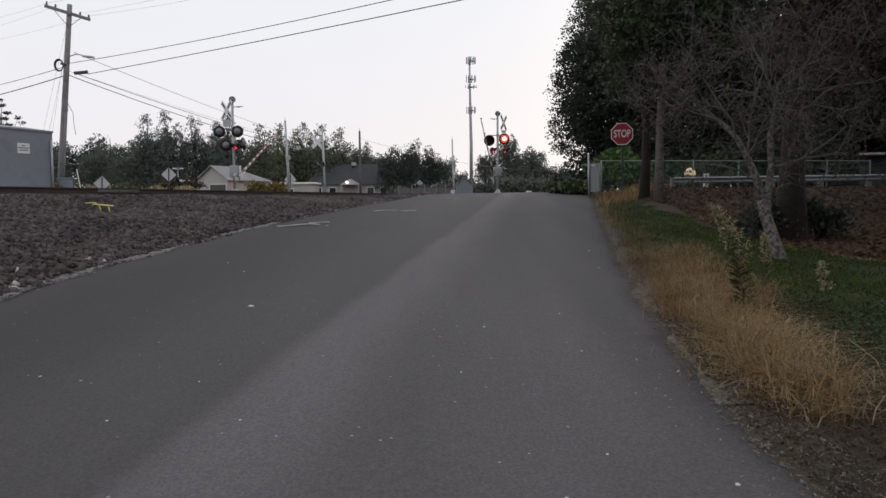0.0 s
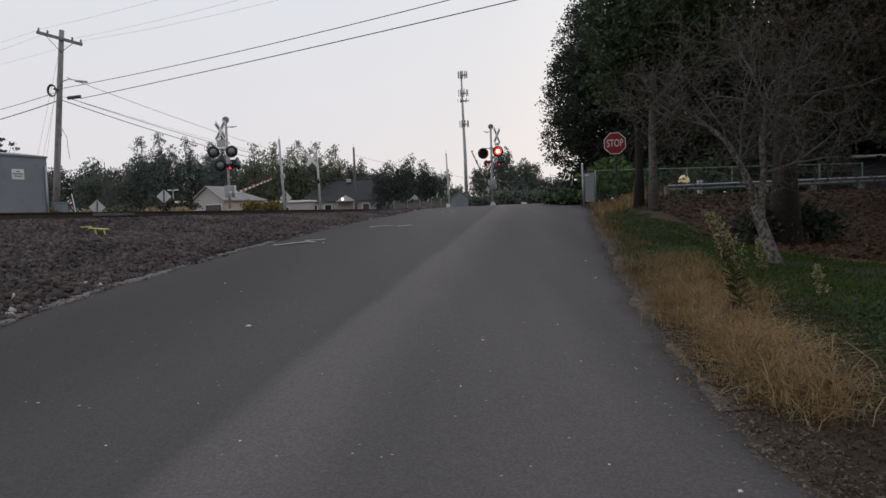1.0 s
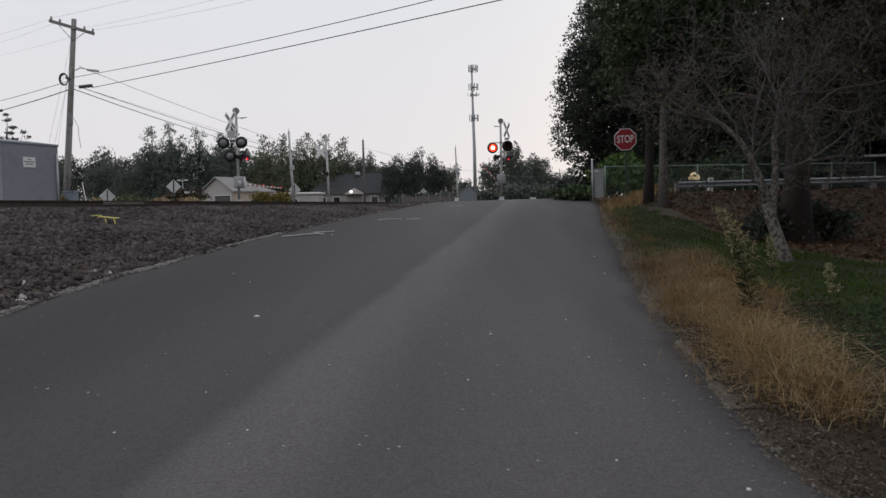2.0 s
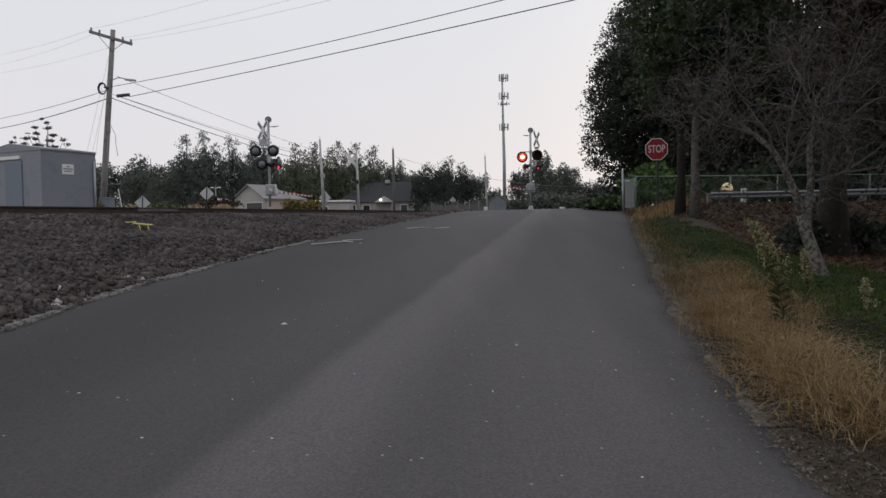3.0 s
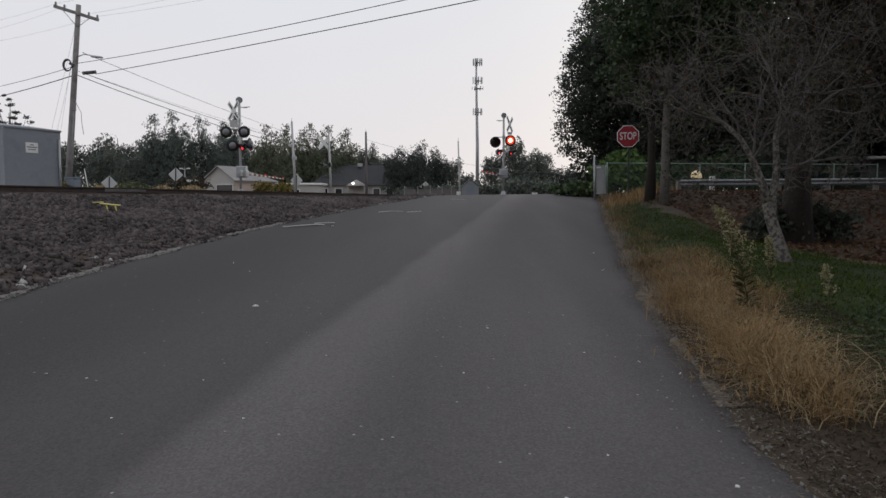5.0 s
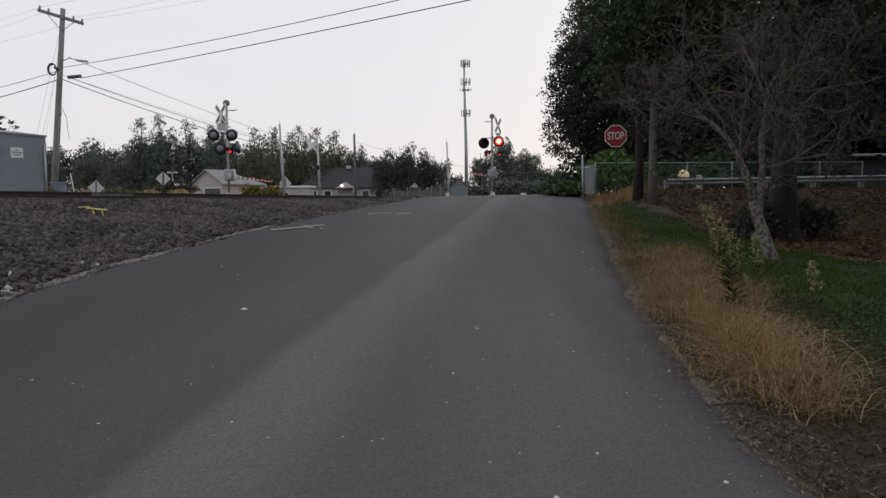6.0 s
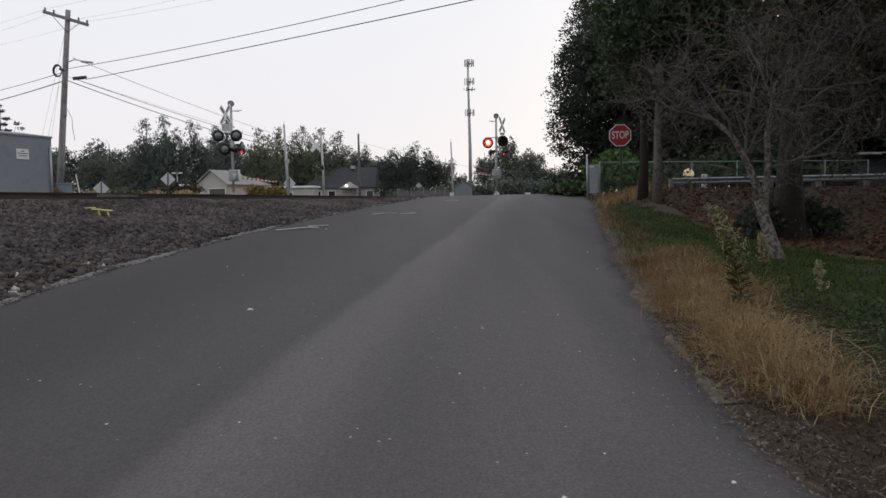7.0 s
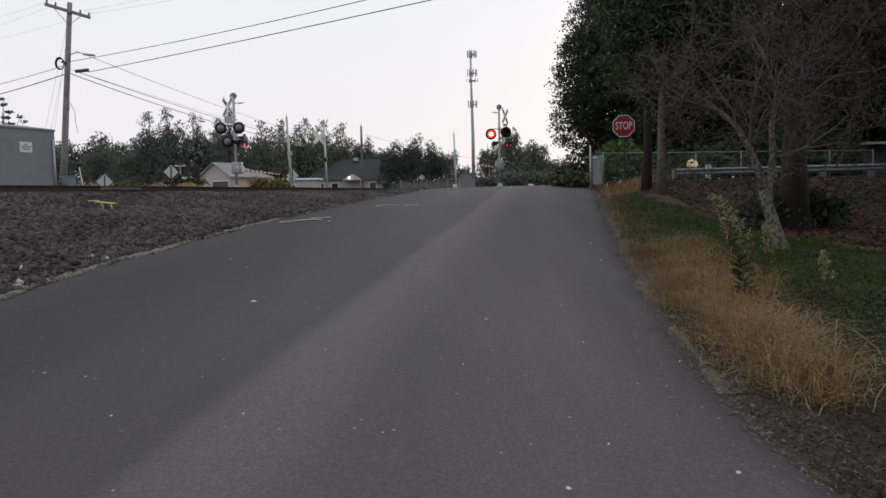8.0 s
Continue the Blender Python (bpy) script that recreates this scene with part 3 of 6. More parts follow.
def build_tree(name, at, height, blobs, seed, leaf, bark, clumps, per, spread, size, label, trunk_r=0.18, droop=0.0, limb_from=0.3, group="", inner=0.45, lean=(0, 0)):
    rng = np.random.default_rng(seed)
    tree = thing(name, pose(*at), label, "tree", group)
    s = Shape()
    top = height * 0.85
    bend = [Vector((lean[0] * t + 0.12 * trunk_r * 5 * wobble(seed, t * 3), lean[1] * t, top * t - 0.25 * (t == 0))) for t in np.linspace(0, 1, 8)]
    s.tube(bend, [trunk_r * (1.35 if i == 0 else 1 - 0.11 * i) for i in range(8)], 10)
    for b in blobs:
        k = max(1, int(limb_from * 7)) + int(rng.integers(0, 4))
        a = bend[min(k, 6)]
        c = Vector(b[:3])
        mid = (a + c) / 2 + Vector((0, 0, -0.1 * height * 0.3))
        s.tube([a, mid, c], [trunk_r * 0.45, trunk_r * 0.3, trunk_r * 0.1], 6)
    part("trunk", s, bark, tree)
    v, f = leaf_quads(rng, crown_points(rng, blobs, clumps, per, spread, inner, droop), size)
    part("crown", fast_mesh("crown", v, f), leaf, tree)
    return tree


def far_blobs(rng, r, h, spires=0):
    blobs = []
    for k in range(7):
        a = rng.uniform(0, 2 * math.pi)
        q = r * rng.uniform(0.25, 0.62)
        z = h * rng.uniform(0.32, 0.78)
        s = r * rng.uniform(0.32, 0.5) * (1.15 - 0.5 * z / h)
        blobs.append((q * math.cos(a), q * math.sin(a), z, s, s, s * rng.uniform(0.8, 1.2)))
    blobs.append((0, 0, h * 0.3, r * 0.9, r * 0.9, h * 0.3))
    blobs.append((0, 0, h * 0.5, r * 0.7, r * 0.7, h * 0.3))
    for k in range(spires):
        a = rng.uniform(0, 2 * math.pi)
        q = r * rng.uniform(0.0, 0.75)
        blobs.append((q * math.cos(a), q * math.sin(a), h * rng.uniform(0.62, 0.92) * (1.06 - 0.28 * q / r), r * 0.16, r * 0.16, h * rng.uniform(0.06, 0.11)))
    return blobs


def build_far_trees():
    """Woods behind the crossing: a few grown trees, set out again and again at other sizes and turns."""
    rng = np.random.default_rng(11)
    kinds = []
    # all four kinds wear leaf colours with the haze mixed in
    for i, (leaf, spires, label) in enumerate(((LEAF_GREY_HAZED, 16, "tall grey-green trees with feathery tops"), (LEAF_OLIVE_HAZED, 14, "olive-green tree with pointed tops"), (LEAF_HAZED, 0, "rounded dark green tree in the distance"), (LEAF_HAZED_DARK, 0, "dense dark tree behind the houses"))):
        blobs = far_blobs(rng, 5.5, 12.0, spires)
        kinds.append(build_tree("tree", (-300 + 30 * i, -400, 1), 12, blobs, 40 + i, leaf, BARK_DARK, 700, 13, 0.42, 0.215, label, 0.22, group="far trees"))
    # kind, x, y, size, height factor
    plan = [
        (2, -98, 130, 1.1, 1.32), (2, -87, 128, 1.05, 1.2), (2, -78, 132, 1.0, 1.2), (2, -71, 130, 0.95, 1.18), (3, -65, 132, 0.95, 1.2), (2, -59.5, 128, 0.9, 1.16), (2, -54.5, 130, 0.8, 1.14), (2, -74, 122, 0.8, 0.95), (2, -66, 120, 0.8, 0.9), (2, -58.5, 120, 0.75, 0.9),
        (0, -48.5, 118, 0.85, 1.2), (0, -44.5, 116, 0.8, 1.22), (0, -40.5, 117, 0.75, 1.16), (0, -37.0, 118, 0.7, 1.08), (0, -33.6, 112, 0.62, 1.18), (3, -38, 126, 1.0, 0.95), (3, -50, 128, 1.0, 1.05), (2, -51, 114, 0.65, 0.8),
        (1, -28.4, 112, 0.70, 1.03), (1, -25.2, 110, 0.66, 1.02), (1, -22.0, 112, 0.66, 1.05), (1, -18.8, 111, 0.64, 1.02), (1, -15.8, 113, 0.56, 1.0), (2, -31, 120, 0.9, 1.0), (2, -13.0, 116, 0.5, 0.96), (2, -23, 122, 1.1, 1.0), (2, -12, 124, 0.8, 0.86),
        (3, -7.8, 106, 0.40, 0.80), (2, -10.6, 122, 0.5, 0.76), (3, -4.4, 106, 0.44, 0.90), (3, -1.6, 110, 0.48, 0.84), (3, -6.2, 114, 0.5, 0.84), (2, 1.0, 112, 0.42, 0.72), (2, 3.4, 120, 0.40, 0.52),
        (2, -45, 138, 1.2, 0.95), (2, -34, 136, 1.1, 0.95), (2, -27, 134, 1.0, 1.0), (2, -18, 134, 1.1, 1.0), (2, -10, 136, 1.0, 0.82), (3, -3, 128, 0.9, 0.78),
        (2, 5.9, 92, 0.40, 0.66), (2, 8.6, 92, 0.48, 0.87), (2, 11.6, 90, 0.52, 0.70), (3, 15.0, 92, 0.55, 0.50), (2, 18.0, 96, 0.55, 0.46), (3, 12.0, 104, 0.7, 0.68), (3, 22.5, 98, 0.7, 0.55), (3, 30, 99, 0.9, 0.9),
    ]
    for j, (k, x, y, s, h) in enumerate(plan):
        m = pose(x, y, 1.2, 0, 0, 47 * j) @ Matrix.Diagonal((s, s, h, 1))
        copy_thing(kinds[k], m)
    for j, k in enumerate(kinds):
        k.matrix_basis = pose(-125 - 14 * j, 150, 1.2, 0, 0, 70 * j)


def build_near_trees():
    rng = np.random.default_rng(3)

    def mass(cx, cz, rx, rz, n, ry=None):
        out = []
        for _ in range(n):
            d = rng.normal(size=3)
            d /= np.linalg.norm(d)
            q = rng.uniform(0.45, 0.95)
            s = rng.uniform(0.25, 0.4)
            out.append((cx[0] + d[0] * q * rx, cx[1] + d[1] * q * (ry or rx), cz + d[2] * q * rz, s * rx, s * rx, s * rx * 0.9))
        return out

    # tall dense tree at the roadside fence, crown drooping nearly to the fence
    b = mass((0, 0), 5.2, 4.5, 4.4, 34) + mass((0.7, 0), 10.0, 3.4, 3.8, 18) + [(0.4, 0, 5.4, 4.0, 4.0, 4.4), (-1.7, 0.8, 5.0, 2.2, 2.0, 2.8), (-1.2, 0.8, 3.6, 1.9, 1.8, 1.7), (-3.1, 0, 5.4, 1.6, 2, 2.0), (-2.6, 0, 7.6, 1.5, 1.8, 1.8), (-2.0, 0, 3.6, 1.6, 1.8, 1.4), (-3.0, 0, 4.2, 1.2, 1.6, 1.4), (-3.5, -0.3, 5.2, 1.0, 1.5, 1.5), (-3.0, -0.3, 6.6, 1.2, 1.5, 1.5), (-2.4, -0.2, 8.4, 1.2, 1.5, 1.6), (-1.9, 0, 9.8, 1.3, 1.5, 1.6), (-1.0, 0, 1.6, 2.2, 2.0, 1.2), (0.8, 0, 2.4, 3.2, 3, 1.8)]
    build_tree("tree", (10.05, 34.5, 1.7), 14, b, 61, LEAF_DARK, BARK_DARK, 5600, 32, 0.25, 0.082, "tall dense dark-leaved tree with drooping outer branches", 0.35, 0.6, inner=0.5)
    b = mass((0, 0), 5.4, 4.6, 4.6, 24) + [(0, 0, 5.6, 4.0, 4.0, 4.8)]
    build_tree("tree", (16.0, 33.0, 1.7), 13, b, 62, LEAF_DARK, BARK_DARK, 2400, 15, 0.3, 0.2, "broad dark tree behind the guardrail", 0.3, 0.5)
    b = mass((0, 0), 5.4, 5.0, 5.2, 24) + [(0, 0, 5.6, 4.4, 4.4, 5.2)]
    build_tree("tree", (23.0, 33.5, 1.7), 14, b, 63, LEAF_DARK, BARK_DARK, 2400, 15, 0.32, 0.22, "broad dark tree behind the guardrail", 0.32, 0.5)
    b = mass((0, 0), 5.0, 5.0, 4.8, 20) + [(0, 0, 4.6, 4.6, 4, 4.6)]
    build_tree("tree", (31.0, 33.0, 1.5), 12, b, 64, LEAF_DARK, BARK_DARK, 2000, 15, 0.34, 0.24, "broad dark tree behind the guardrail", 0.28, 0.4)
    b = mass((0, 0), 5.0, 5.0, 4.8, 18) + [(0, 0, 4.6, 4.6, 4, 4.6)]
    build_tree("tree", (20.5, 41.0, 1.5), 12, b, 69, LEAF_DARK, BARK_DARK, 1500, 15, 0.36, 0.26, "broad dark tree farther along the street", 0.28, 0.4)
    b = mass((0, 0), 3.4, 3.4, 3.2, 16) + [(0, 0, 2.6, 3.0, 2.6, 2.6)]
    build_tree("tree", (20.5, 23.5, ground_z(20.5, 23.5)), 8, b, 70, LEAF_DARK, BARK_DARK, 1400, 15, 0.26, 0.17, "low-branched dark tree on the bank", 0.2, 0.4)
    # twin grey trunks beside the stop sign, thin green crown above
    b = mass((0.3, 0), 5.2, 2.1, 2.1, 22) + mass((1.2, 0.4), 6.4, 2.2, 1.8, 12)
    build_tree("tree", (6.18, 20.0, ground_z(6.18, 20)), 8, b, 65, LEAF_MID, BARK_GREY, 760, 22, 0.22, 0.09, "slender tree with a grey trunk and thin green crown", 0.13, 0.3, 0.5)
    b = mass((0.4, 0.4), 6.0, 2.3, 2.2, 20)
    build_tree("tree", (6.15, 21.3, ground_z(6.15, 21.3)), 9, b, 66, LEAF_DARK, BARK_DARK, 600, 20, 0.24, 0.10, "dark-barked tree close behind a slender one", 0.14, 0.3, 0.5)
    # thick dark trunk on the lawn's rim, crown high overhead
    b = mass((0.8, 0.6), 7.6, 3.6, 2.6, 34) + mass((3.4, 1.5), 6.4, 3.0, 2.6, 20) + mass((0.4, -0.9), 3.9, 1.9, 1.5, 16, 1.0) + mass((3.2, 0.2), 4.0, 1.8, 1.5, 12)
    build_tree("tree", (6.6, 13.2, ground_z(6.6, 13.2)), 11, b, 67, LEAF_UMBER, BARK_DARK, 3600, 20, 0.22, 0.075, "big tree with a thick dark ridged trunk and dull brownish leaves", 0.24, 0.3, 0.5, lean=(0.3, 0))
    # crown beside the lawn, out of view, added to shade it
    b = mass((0, 0), 5.6, 4.8, 3.4, 40) + [(0, 0, 5.6, 4.0, 4.0, 3.0)]
    build_tree("tree", (9.7, 5.2, ground_z(9.7, 5.2)), 11, b, 81, LEAF_DARK, BARK_DARK, 2400, 16, 0.34, 0.22, "unseen large dark tree added to shade the lawn", 0.28, 0.3, 0.5)
    b = mass((0, 0), 4.4, 3.0, 3.6, 22) + [(0, 0, 4.2, 2.2, 2.2, 3)]
    build_tree("tree", (13.2, 18.5, ground_z(13.2, 18.5)), 9, b, 68, LEAF_DARK, BARK_DARK, 1300, 15, 0.25, 0.14, "dark leafy tree on the bank", 0.2, 0.3)


def build_feathery_tree():
    rng = np.random.default_rng(77)
    b = []
    for x, top in ((-2.2, 6.2), (-1.5, 6.5), (-0.7, 6.9), (0.23, 7.2), (1.3, 6.0)):
        for k in range(10):
            q = 0.66 * (1 - k / 11)
            b.append((x + rng.uniform(-0.12, 0.12), rng.uniform(-0.3, 0.3), top * (0.45 + 0.055 * k), q, q, 0.05))
    # shares the haze-greyed leaf colour of the far trees
    build_tree("tree", (-28.4, 46, 1.3), 7, b, 78, LEAF_GREY_HAZED, BARK_DARK, 1100, 13, 0.085, 0.075, "thin feathery sapling behind the equipment shed", 0.08)


def build_bare_tree():
    rng = np.random.default_rng(21)
    z0 = ground_z(4.82, 10)
    tree = thing("bare_tree", pose(4.82, 10, z0), "small half-bare tree with mottled pale bark and tangled twigs", "tree")
    t = Shape()
    t.tube([(0.02, 0, -0.1), (-0.02, 0, 0.05), (-0.12, 0, 0.35), (-0.22, 0, 0.62), (-0.28, 0, 0.85)], [0.135, 0.10, 0.085, 0.08, 0.07], 12)
    t.tube([(-0.20, 0, 0.55), (-0.19, 0.02, 0.9), (-0.13, 0.05, 1.3), (-0.16, 0.05, 1.75), (-0.05, 0.1, 2.3)], [0.06, 0.054, 0.048, 0.04, 0.028], 10)
    t.tube([(-0.26, 0, 0.78), (-0.36, -0.03, 1.1), (-0.52, -0.05, 1.45), (-0.72, -0.08, 1.75), (-0.95, -0.1, 1.95)], [0.066, 0.055, 0.045, 0.036, 0.026], 10)
    part("trunk", t, BARK_PALE, tree, "mottled grey forked trunk")
    s, ends = Shape(), []
    for st, d, ln, r in (
        ((-0.05, 0.1, 2.3), (0.1, 0, 1), 1.0, 0.032), ((-0.95, -0.1, 1.95), (-0.8, 0, 0.5), 0.8, 0.028), ((-0.16, 0.05, 1.75), (0.8, 0.1, 0.5), 1.1, 0.030), ((-0.13, 0.05, 1.3), (0.9, -0.3, 0.35), 1.1, 0.028),
        ((-0.52, -0.05, 1.45), (-0.2, 0.3, 1), 1.2, 0.030), ((-0.72, -0.08, 1.75), (-0.35, -0.3, 1), 1.1, 0.026), ((-0.52, -0.05, 1.45), (0.35, -0.5, 0.9), 1.0, 0.024), ((-0.1, 0.08, 2.0), (-0.4, -0.3, 0.9), 1.1, 0.026),
        ((-0.95, -0.1, 1.95), (-0.9, -0.2, 0.15), 0.9, 0.030), ((-0.72, -0.08, 1.75), (-0.6, 0.5, 0.7), 1.0, 0.028), ((-0.05, 0.1, 2.3), (0.9, 0.1, 0.55), 1.35, 0.034), ((-0.13, 0.05, 1.3), (1.0, 0.3, 0.3), 1.25, 0.032), ((-0.16, 0.05, 1.75), (0.9, -0.5, 0.7), 1.25, 0.032),
        ((-0.1, 0.08, 2.0), (0.6, 0.3, 0.9), 1.2, 0.027), ((-0.36, -0.03, 1.1), (-0.9, -0.2, 0.35), 0.8, 0.02), ((-0.05, 0.1, 2.3), (0.6, -0.4, 0.8), 1.2, 0.026), ((-0.05, 0.1, 2.3), (-0.5, 0.4, 0.9), 1.0, 0.024)):
        limbs(rng, s, st, d, ln, r * 0.72, 3, 0.85, 0.03, 6, 5, 4, 0.0026, ends)
    part("branch", s, TWIG, tree, "thin tangled brown branches")
    e = np.array([tuple(p) for p in ends])
    pick = e[rng.choice(len(e), 4200)] + rng.normal(0, 0.035, (4200, 3))
    v, f = leaf_quads(rng, pick, 0.026)
    part("dull_leaf", fast_mesh("dull_leaf", v, f), LEAF_UMBER, tree, "dull brownish-green leaves")["kind"] = "stuff"
    v, f = leaf_quads(rng, e[rng.choice(len(e), 900)] + rng.normal(0, 0.03, (900, 3)), 0.026)
    part("withered_leaf", fast_mesh("withered_leaf", v, f), LEAF_BROWN, tree, "sparse withered brown leaves")["kind"] = "stuff"
    v, f = leaf_quads(rng, e[rng.choice(len(e), 260)] + rng.normal(0, 0.03, (260, 3)), 0.045)
    part("green_leaf", fast_mesh("green_leaf", v, f), LEAF_OLIVE, tree, "last olive-green leaves")["kind"] = "stuff"


def bush(at, r, h, leaf, seed, label, size=0.12, clumps=160):
    rng = np.random.default_rng(seed)
    b = thing("bush", pose(*at), label, "bush")
    blobs = [(r * rng.uniform(-0.6, 0.6), r * rng.uniform(-0.5, 0.5), h * rng.uniform(0.3, 0.75), r * 0.45, r * 0.45, h * 0.3) for _ in range(6)]
    s = Shape()
    for q in blobs:
        s.tube([(0, 0, -0.1), (q[0] * 0.5, q[1] * 0.5, q[2] * 0.5), q[:3]], [0.03, 0.02, 0.008], 5)
    part("stem", s, BARK_DARK, b)
    v, f = leaf_quads(rng, crown_points(rng, blobs, clumps, 12, 0.12 * r + 0.05, 0.3), size)
    part("foliage", fast_mesh("foliage", v, f), leaf, b)


def blades(rng, roots, height, width, bend, name):
    """Curved grass blades in three segments."""
    n = len(roots)
    a = rng.uniform(0, 2 * math.pi, n)
    h = height * rng.uniform(0.45, 1.25, n)
    out = np.stack([np.cos(a), np.sin(a), np.zeros(n)], 1)
    side = np.stack([-np.sin(a), np.cos(a), np.zeros(n)], 1) * (width * rng.uniform(0.6, 1.3, n))[:, None]
    lean = (bend * rng.uniform(0.2, 1.3, n))[:, None]
    up = np.array([0, 0, 1.0])
    rows = []
    for t, w in ((0, 1.0), (0.4, 0.85), (0.75, 0.6), (1.0, 0.08)):
        c = roots + up * (h * (t - 0.38 * np.minimum(lean[:, 0], 1.2) * t ** 2.5))[:, None] + out * lean * (h * t ** 2)[:, None]
        rows += [c - side * w, c + side * w]
    v = np.stack(rows, 1).reshape(-1, 3)
    q = np.array([(0, 1, 3, 2), (2, 3, 5, 4), (4, 5, 7, 6)])
    return fast_mesh(name, v, (q[None] + 8 * np.arange(n)[:, None, None]).reshape(-1, 4))


def roots_along(rng, n, y0, y1, off0, off1, power=1.0, tuft=0.0, tufts=0):
    """Places beside the road's right edge, y0..y1 along it, off0..off1 out from it; gathered in tufts if asked."""
    def one():
        y = y0 + (y1 - y0) * rng.random() ** power
        o = off0 + (off1 - off0) * rng.random()
        return np.array((lerp_table(EDGE, y) + o, y))
    if tufts:
        centre = [one() for _ in range(tufts)]
        xy = [centre[int(rng.integers(tufts))] + rng.normal(0, tuft, 2) for _ in range(n)]
    else:
        xy = [one() for _ in range(n)]
    return np.array([(x, y, max(ground_z(x, y), road_z(y) - 0.035 if x < lerp_table(EDGE, y) + 0.05 else -9) - 0.01) for x, y in xy])


def lawn_reach(y):
    """How far the lawn runs out from the road's edge before the leaf-covered bank begins."""
    return lerp_table([(-14, 8.3), (8.2, 8.3), (9.2, 3.9), (11.0, 3.2), (13.0, 2.6), (15.0, 2.2), (19.0, 1.6), (21.5, 0.9)], y)


def build_verge():
    rng = np.random.default_rng(8)
    tall = roots_along(rng, 4700, 3.9, 7.6, 0.28, 0.70, 1.0, 0.08, 54)
    me = blades(rng, tall, 0.33, 0.0021, 1.8, "dry_grass")
    tagged(part("dry_grass", me, GRASS_DRY), "tall straw-coloured dry grass along the road edge", "grass", kind="stuff")
    mid = roots_along(rng, 6800, 6.3, 11.0, 0.10, 1.1, 1.2, 0.12, 90)
    tagged(part("dry_grass", blades(rng, mid, 0.25, 0.0026, 1.5, "dry_grass"), GRASS_DRY), "shorter dry grass along the road edge", "grass", kind="stuff")
    arch = roots_along(rng, 620, 3.9, 6.6, 0.22, 0.82, 1.0, 0.09, 44)
    tagged(part("dry_grass", blades(rng, arch, 0.29, 0.0034, 2.2, "dry_grass"), GRASS_PALE), "pale arching dry grass blades", "grass", kind="stuff")
    wisp = roots_along(rng, 8000, 4.1, 10.5, 0.22, 0.82, 1.1, 0.10, 80)
    wisp[:, 2] += 0.08 + 0.24 * rng.random(len(wisp))
    v, f = leaf_quads(rng, wisp, 0.0045, 0.0, 4.0)
    tagged(part("grass_panicles", fast_mesh("grass_panicles", v, f), GRASS_PALE), "fine pale seed heads over the dry grass", "grass", kind="stuff")
    low = roots_along(rng, 7000, 4.2, 22.0, 0.08, 0.75, 1.1, 0.13, 140)
    tagged(part("dead_grass", blades(rng, low, 0.12, 0.004, 1.1, "dead_grass"), GRASS_DRY), "flattened dead grass at the asphalt edge", "grass", kind="stuff")
    mix = roots_along(rng, 3800, 9.0, 24.0, 0.2, 1.2, 1.0, 0.16, 80)
    tagged(part("verge_grass", blades(rng, mix, 0.18, 0.005, 0.7, "verge_grass"), LEAF_OLIVE), "olive-green rough grass on the verge", "grass", kind="stuff")
    crest = roots_along(rng, 2600, 22.0, 29.5, 0.3, 2.4, 1.0, 0.25, 40)
    tagged(part("dry_grass", blades(rng, crest, 0.40, 0.009, 0.7, "dry_grass"), GRASS_DRY), "dry grass round the sign post", "grass", kind="stuff")
    foot = []
    for _ in range(6000):
        y = 5.5 + 24 * rng.random() ** 1.3
        x = lerp_table(FOOT, y) - 0.03 + 0.07 * rng.normal() + 0.10 * wobble(1.3, y, 0.9)
        foot.append((x, y, road_z(y) - 0.005))
    tagged(part("gravel", stones(rng, np.array(foot), 0.004 + 0.012 * rng.random(len(foot)) ** 3, "gravel"), GRIT), "pale grit washed along the ballast foot", "gravel", kind="stuff")
    ys, verts = np.arange(5.0, 31, 0.2), []
    for y in ys:
        c = lerp_table(FOOT, y) - 0.06 + 0.10 * wobble(1.3, y, 0.9)
        for k, q in enumerate((-0.16, -0.06 + 0.05 * wobble(5.5, y, 2.1), 0.05 + 0.06 * wobble(8.5, y, 1.7), 0.13)):
            verts.append((c + q, y, road_z(y) + (0.004 if k in (1, 2) else -0.045)))
    i = (np.arange(len(ys) - 1)[:, None] * 4 + np.arange(3)[None, :]).ravel()
    tagged(part("grit_strip", fast_mesh("grit_strip", verts, np.stack([i, i + 1, i + 5, i + 4], 1)), GRIT), "pale dusty grit strip along the road edge", "grit", kind="structure")
    ys, verts = np.arange(4.2, 22.0, 0.15), []
    for y in ys:
        c = lerp_table(EDGE, y) + 0.09 * wobble(4.1, y, 1.1) + 0.10 * wobble(9.1, y, 3.1)
        w = 0.16 + 0.12 * wobble(2.7, y, 0.8)
        for k, q in enumerate((-0.5 * w - 0.05 + 0.08 * wobble(6.5, y, 2.6), -0.2 * w + 0.05 * wobble(3.5, y, 3.3), 0.04, 0.04 + w, 0.14 + w)):
            verts.append((c + q, y, max(road_z(y) - 0.02, ground_z(c + q, y) + 0.008) if 0 < k < 4 else road_z(y) - 0.045))
    i = (np.arange(len(ys) - 1)[:, None] * 5 + np.arange(4)[None, :]).ravel()
    tagged(part("sand_strip", fast_mesh("sand_strip", verts, np.stack([i, i + 1, i + 6, i + 5], 1)), SAND), "pale sandy grit washed along the verge", "grit", kind="structure")
    # mown lawn
    pts = []
    while len(pts) < 40000:
        y = 3.2 + 18.8 * rng.random() ** 1.1
        e = lerp_table(EDGE, y)
        o = (0.75 if y < 9 else 0.3) + 6.0 * rng.random() ** 1.1
        if o > lawn_reach(y) + 0.5 * wobble(o, y, 0.9):
            continue
        if o < 1.3 and y < 8 and rng.random() < 0.6:
            continue
        x = e + o
        if wobble(x, y, 0.7) < -0.35 and rng.random() < 0.7:
            continue
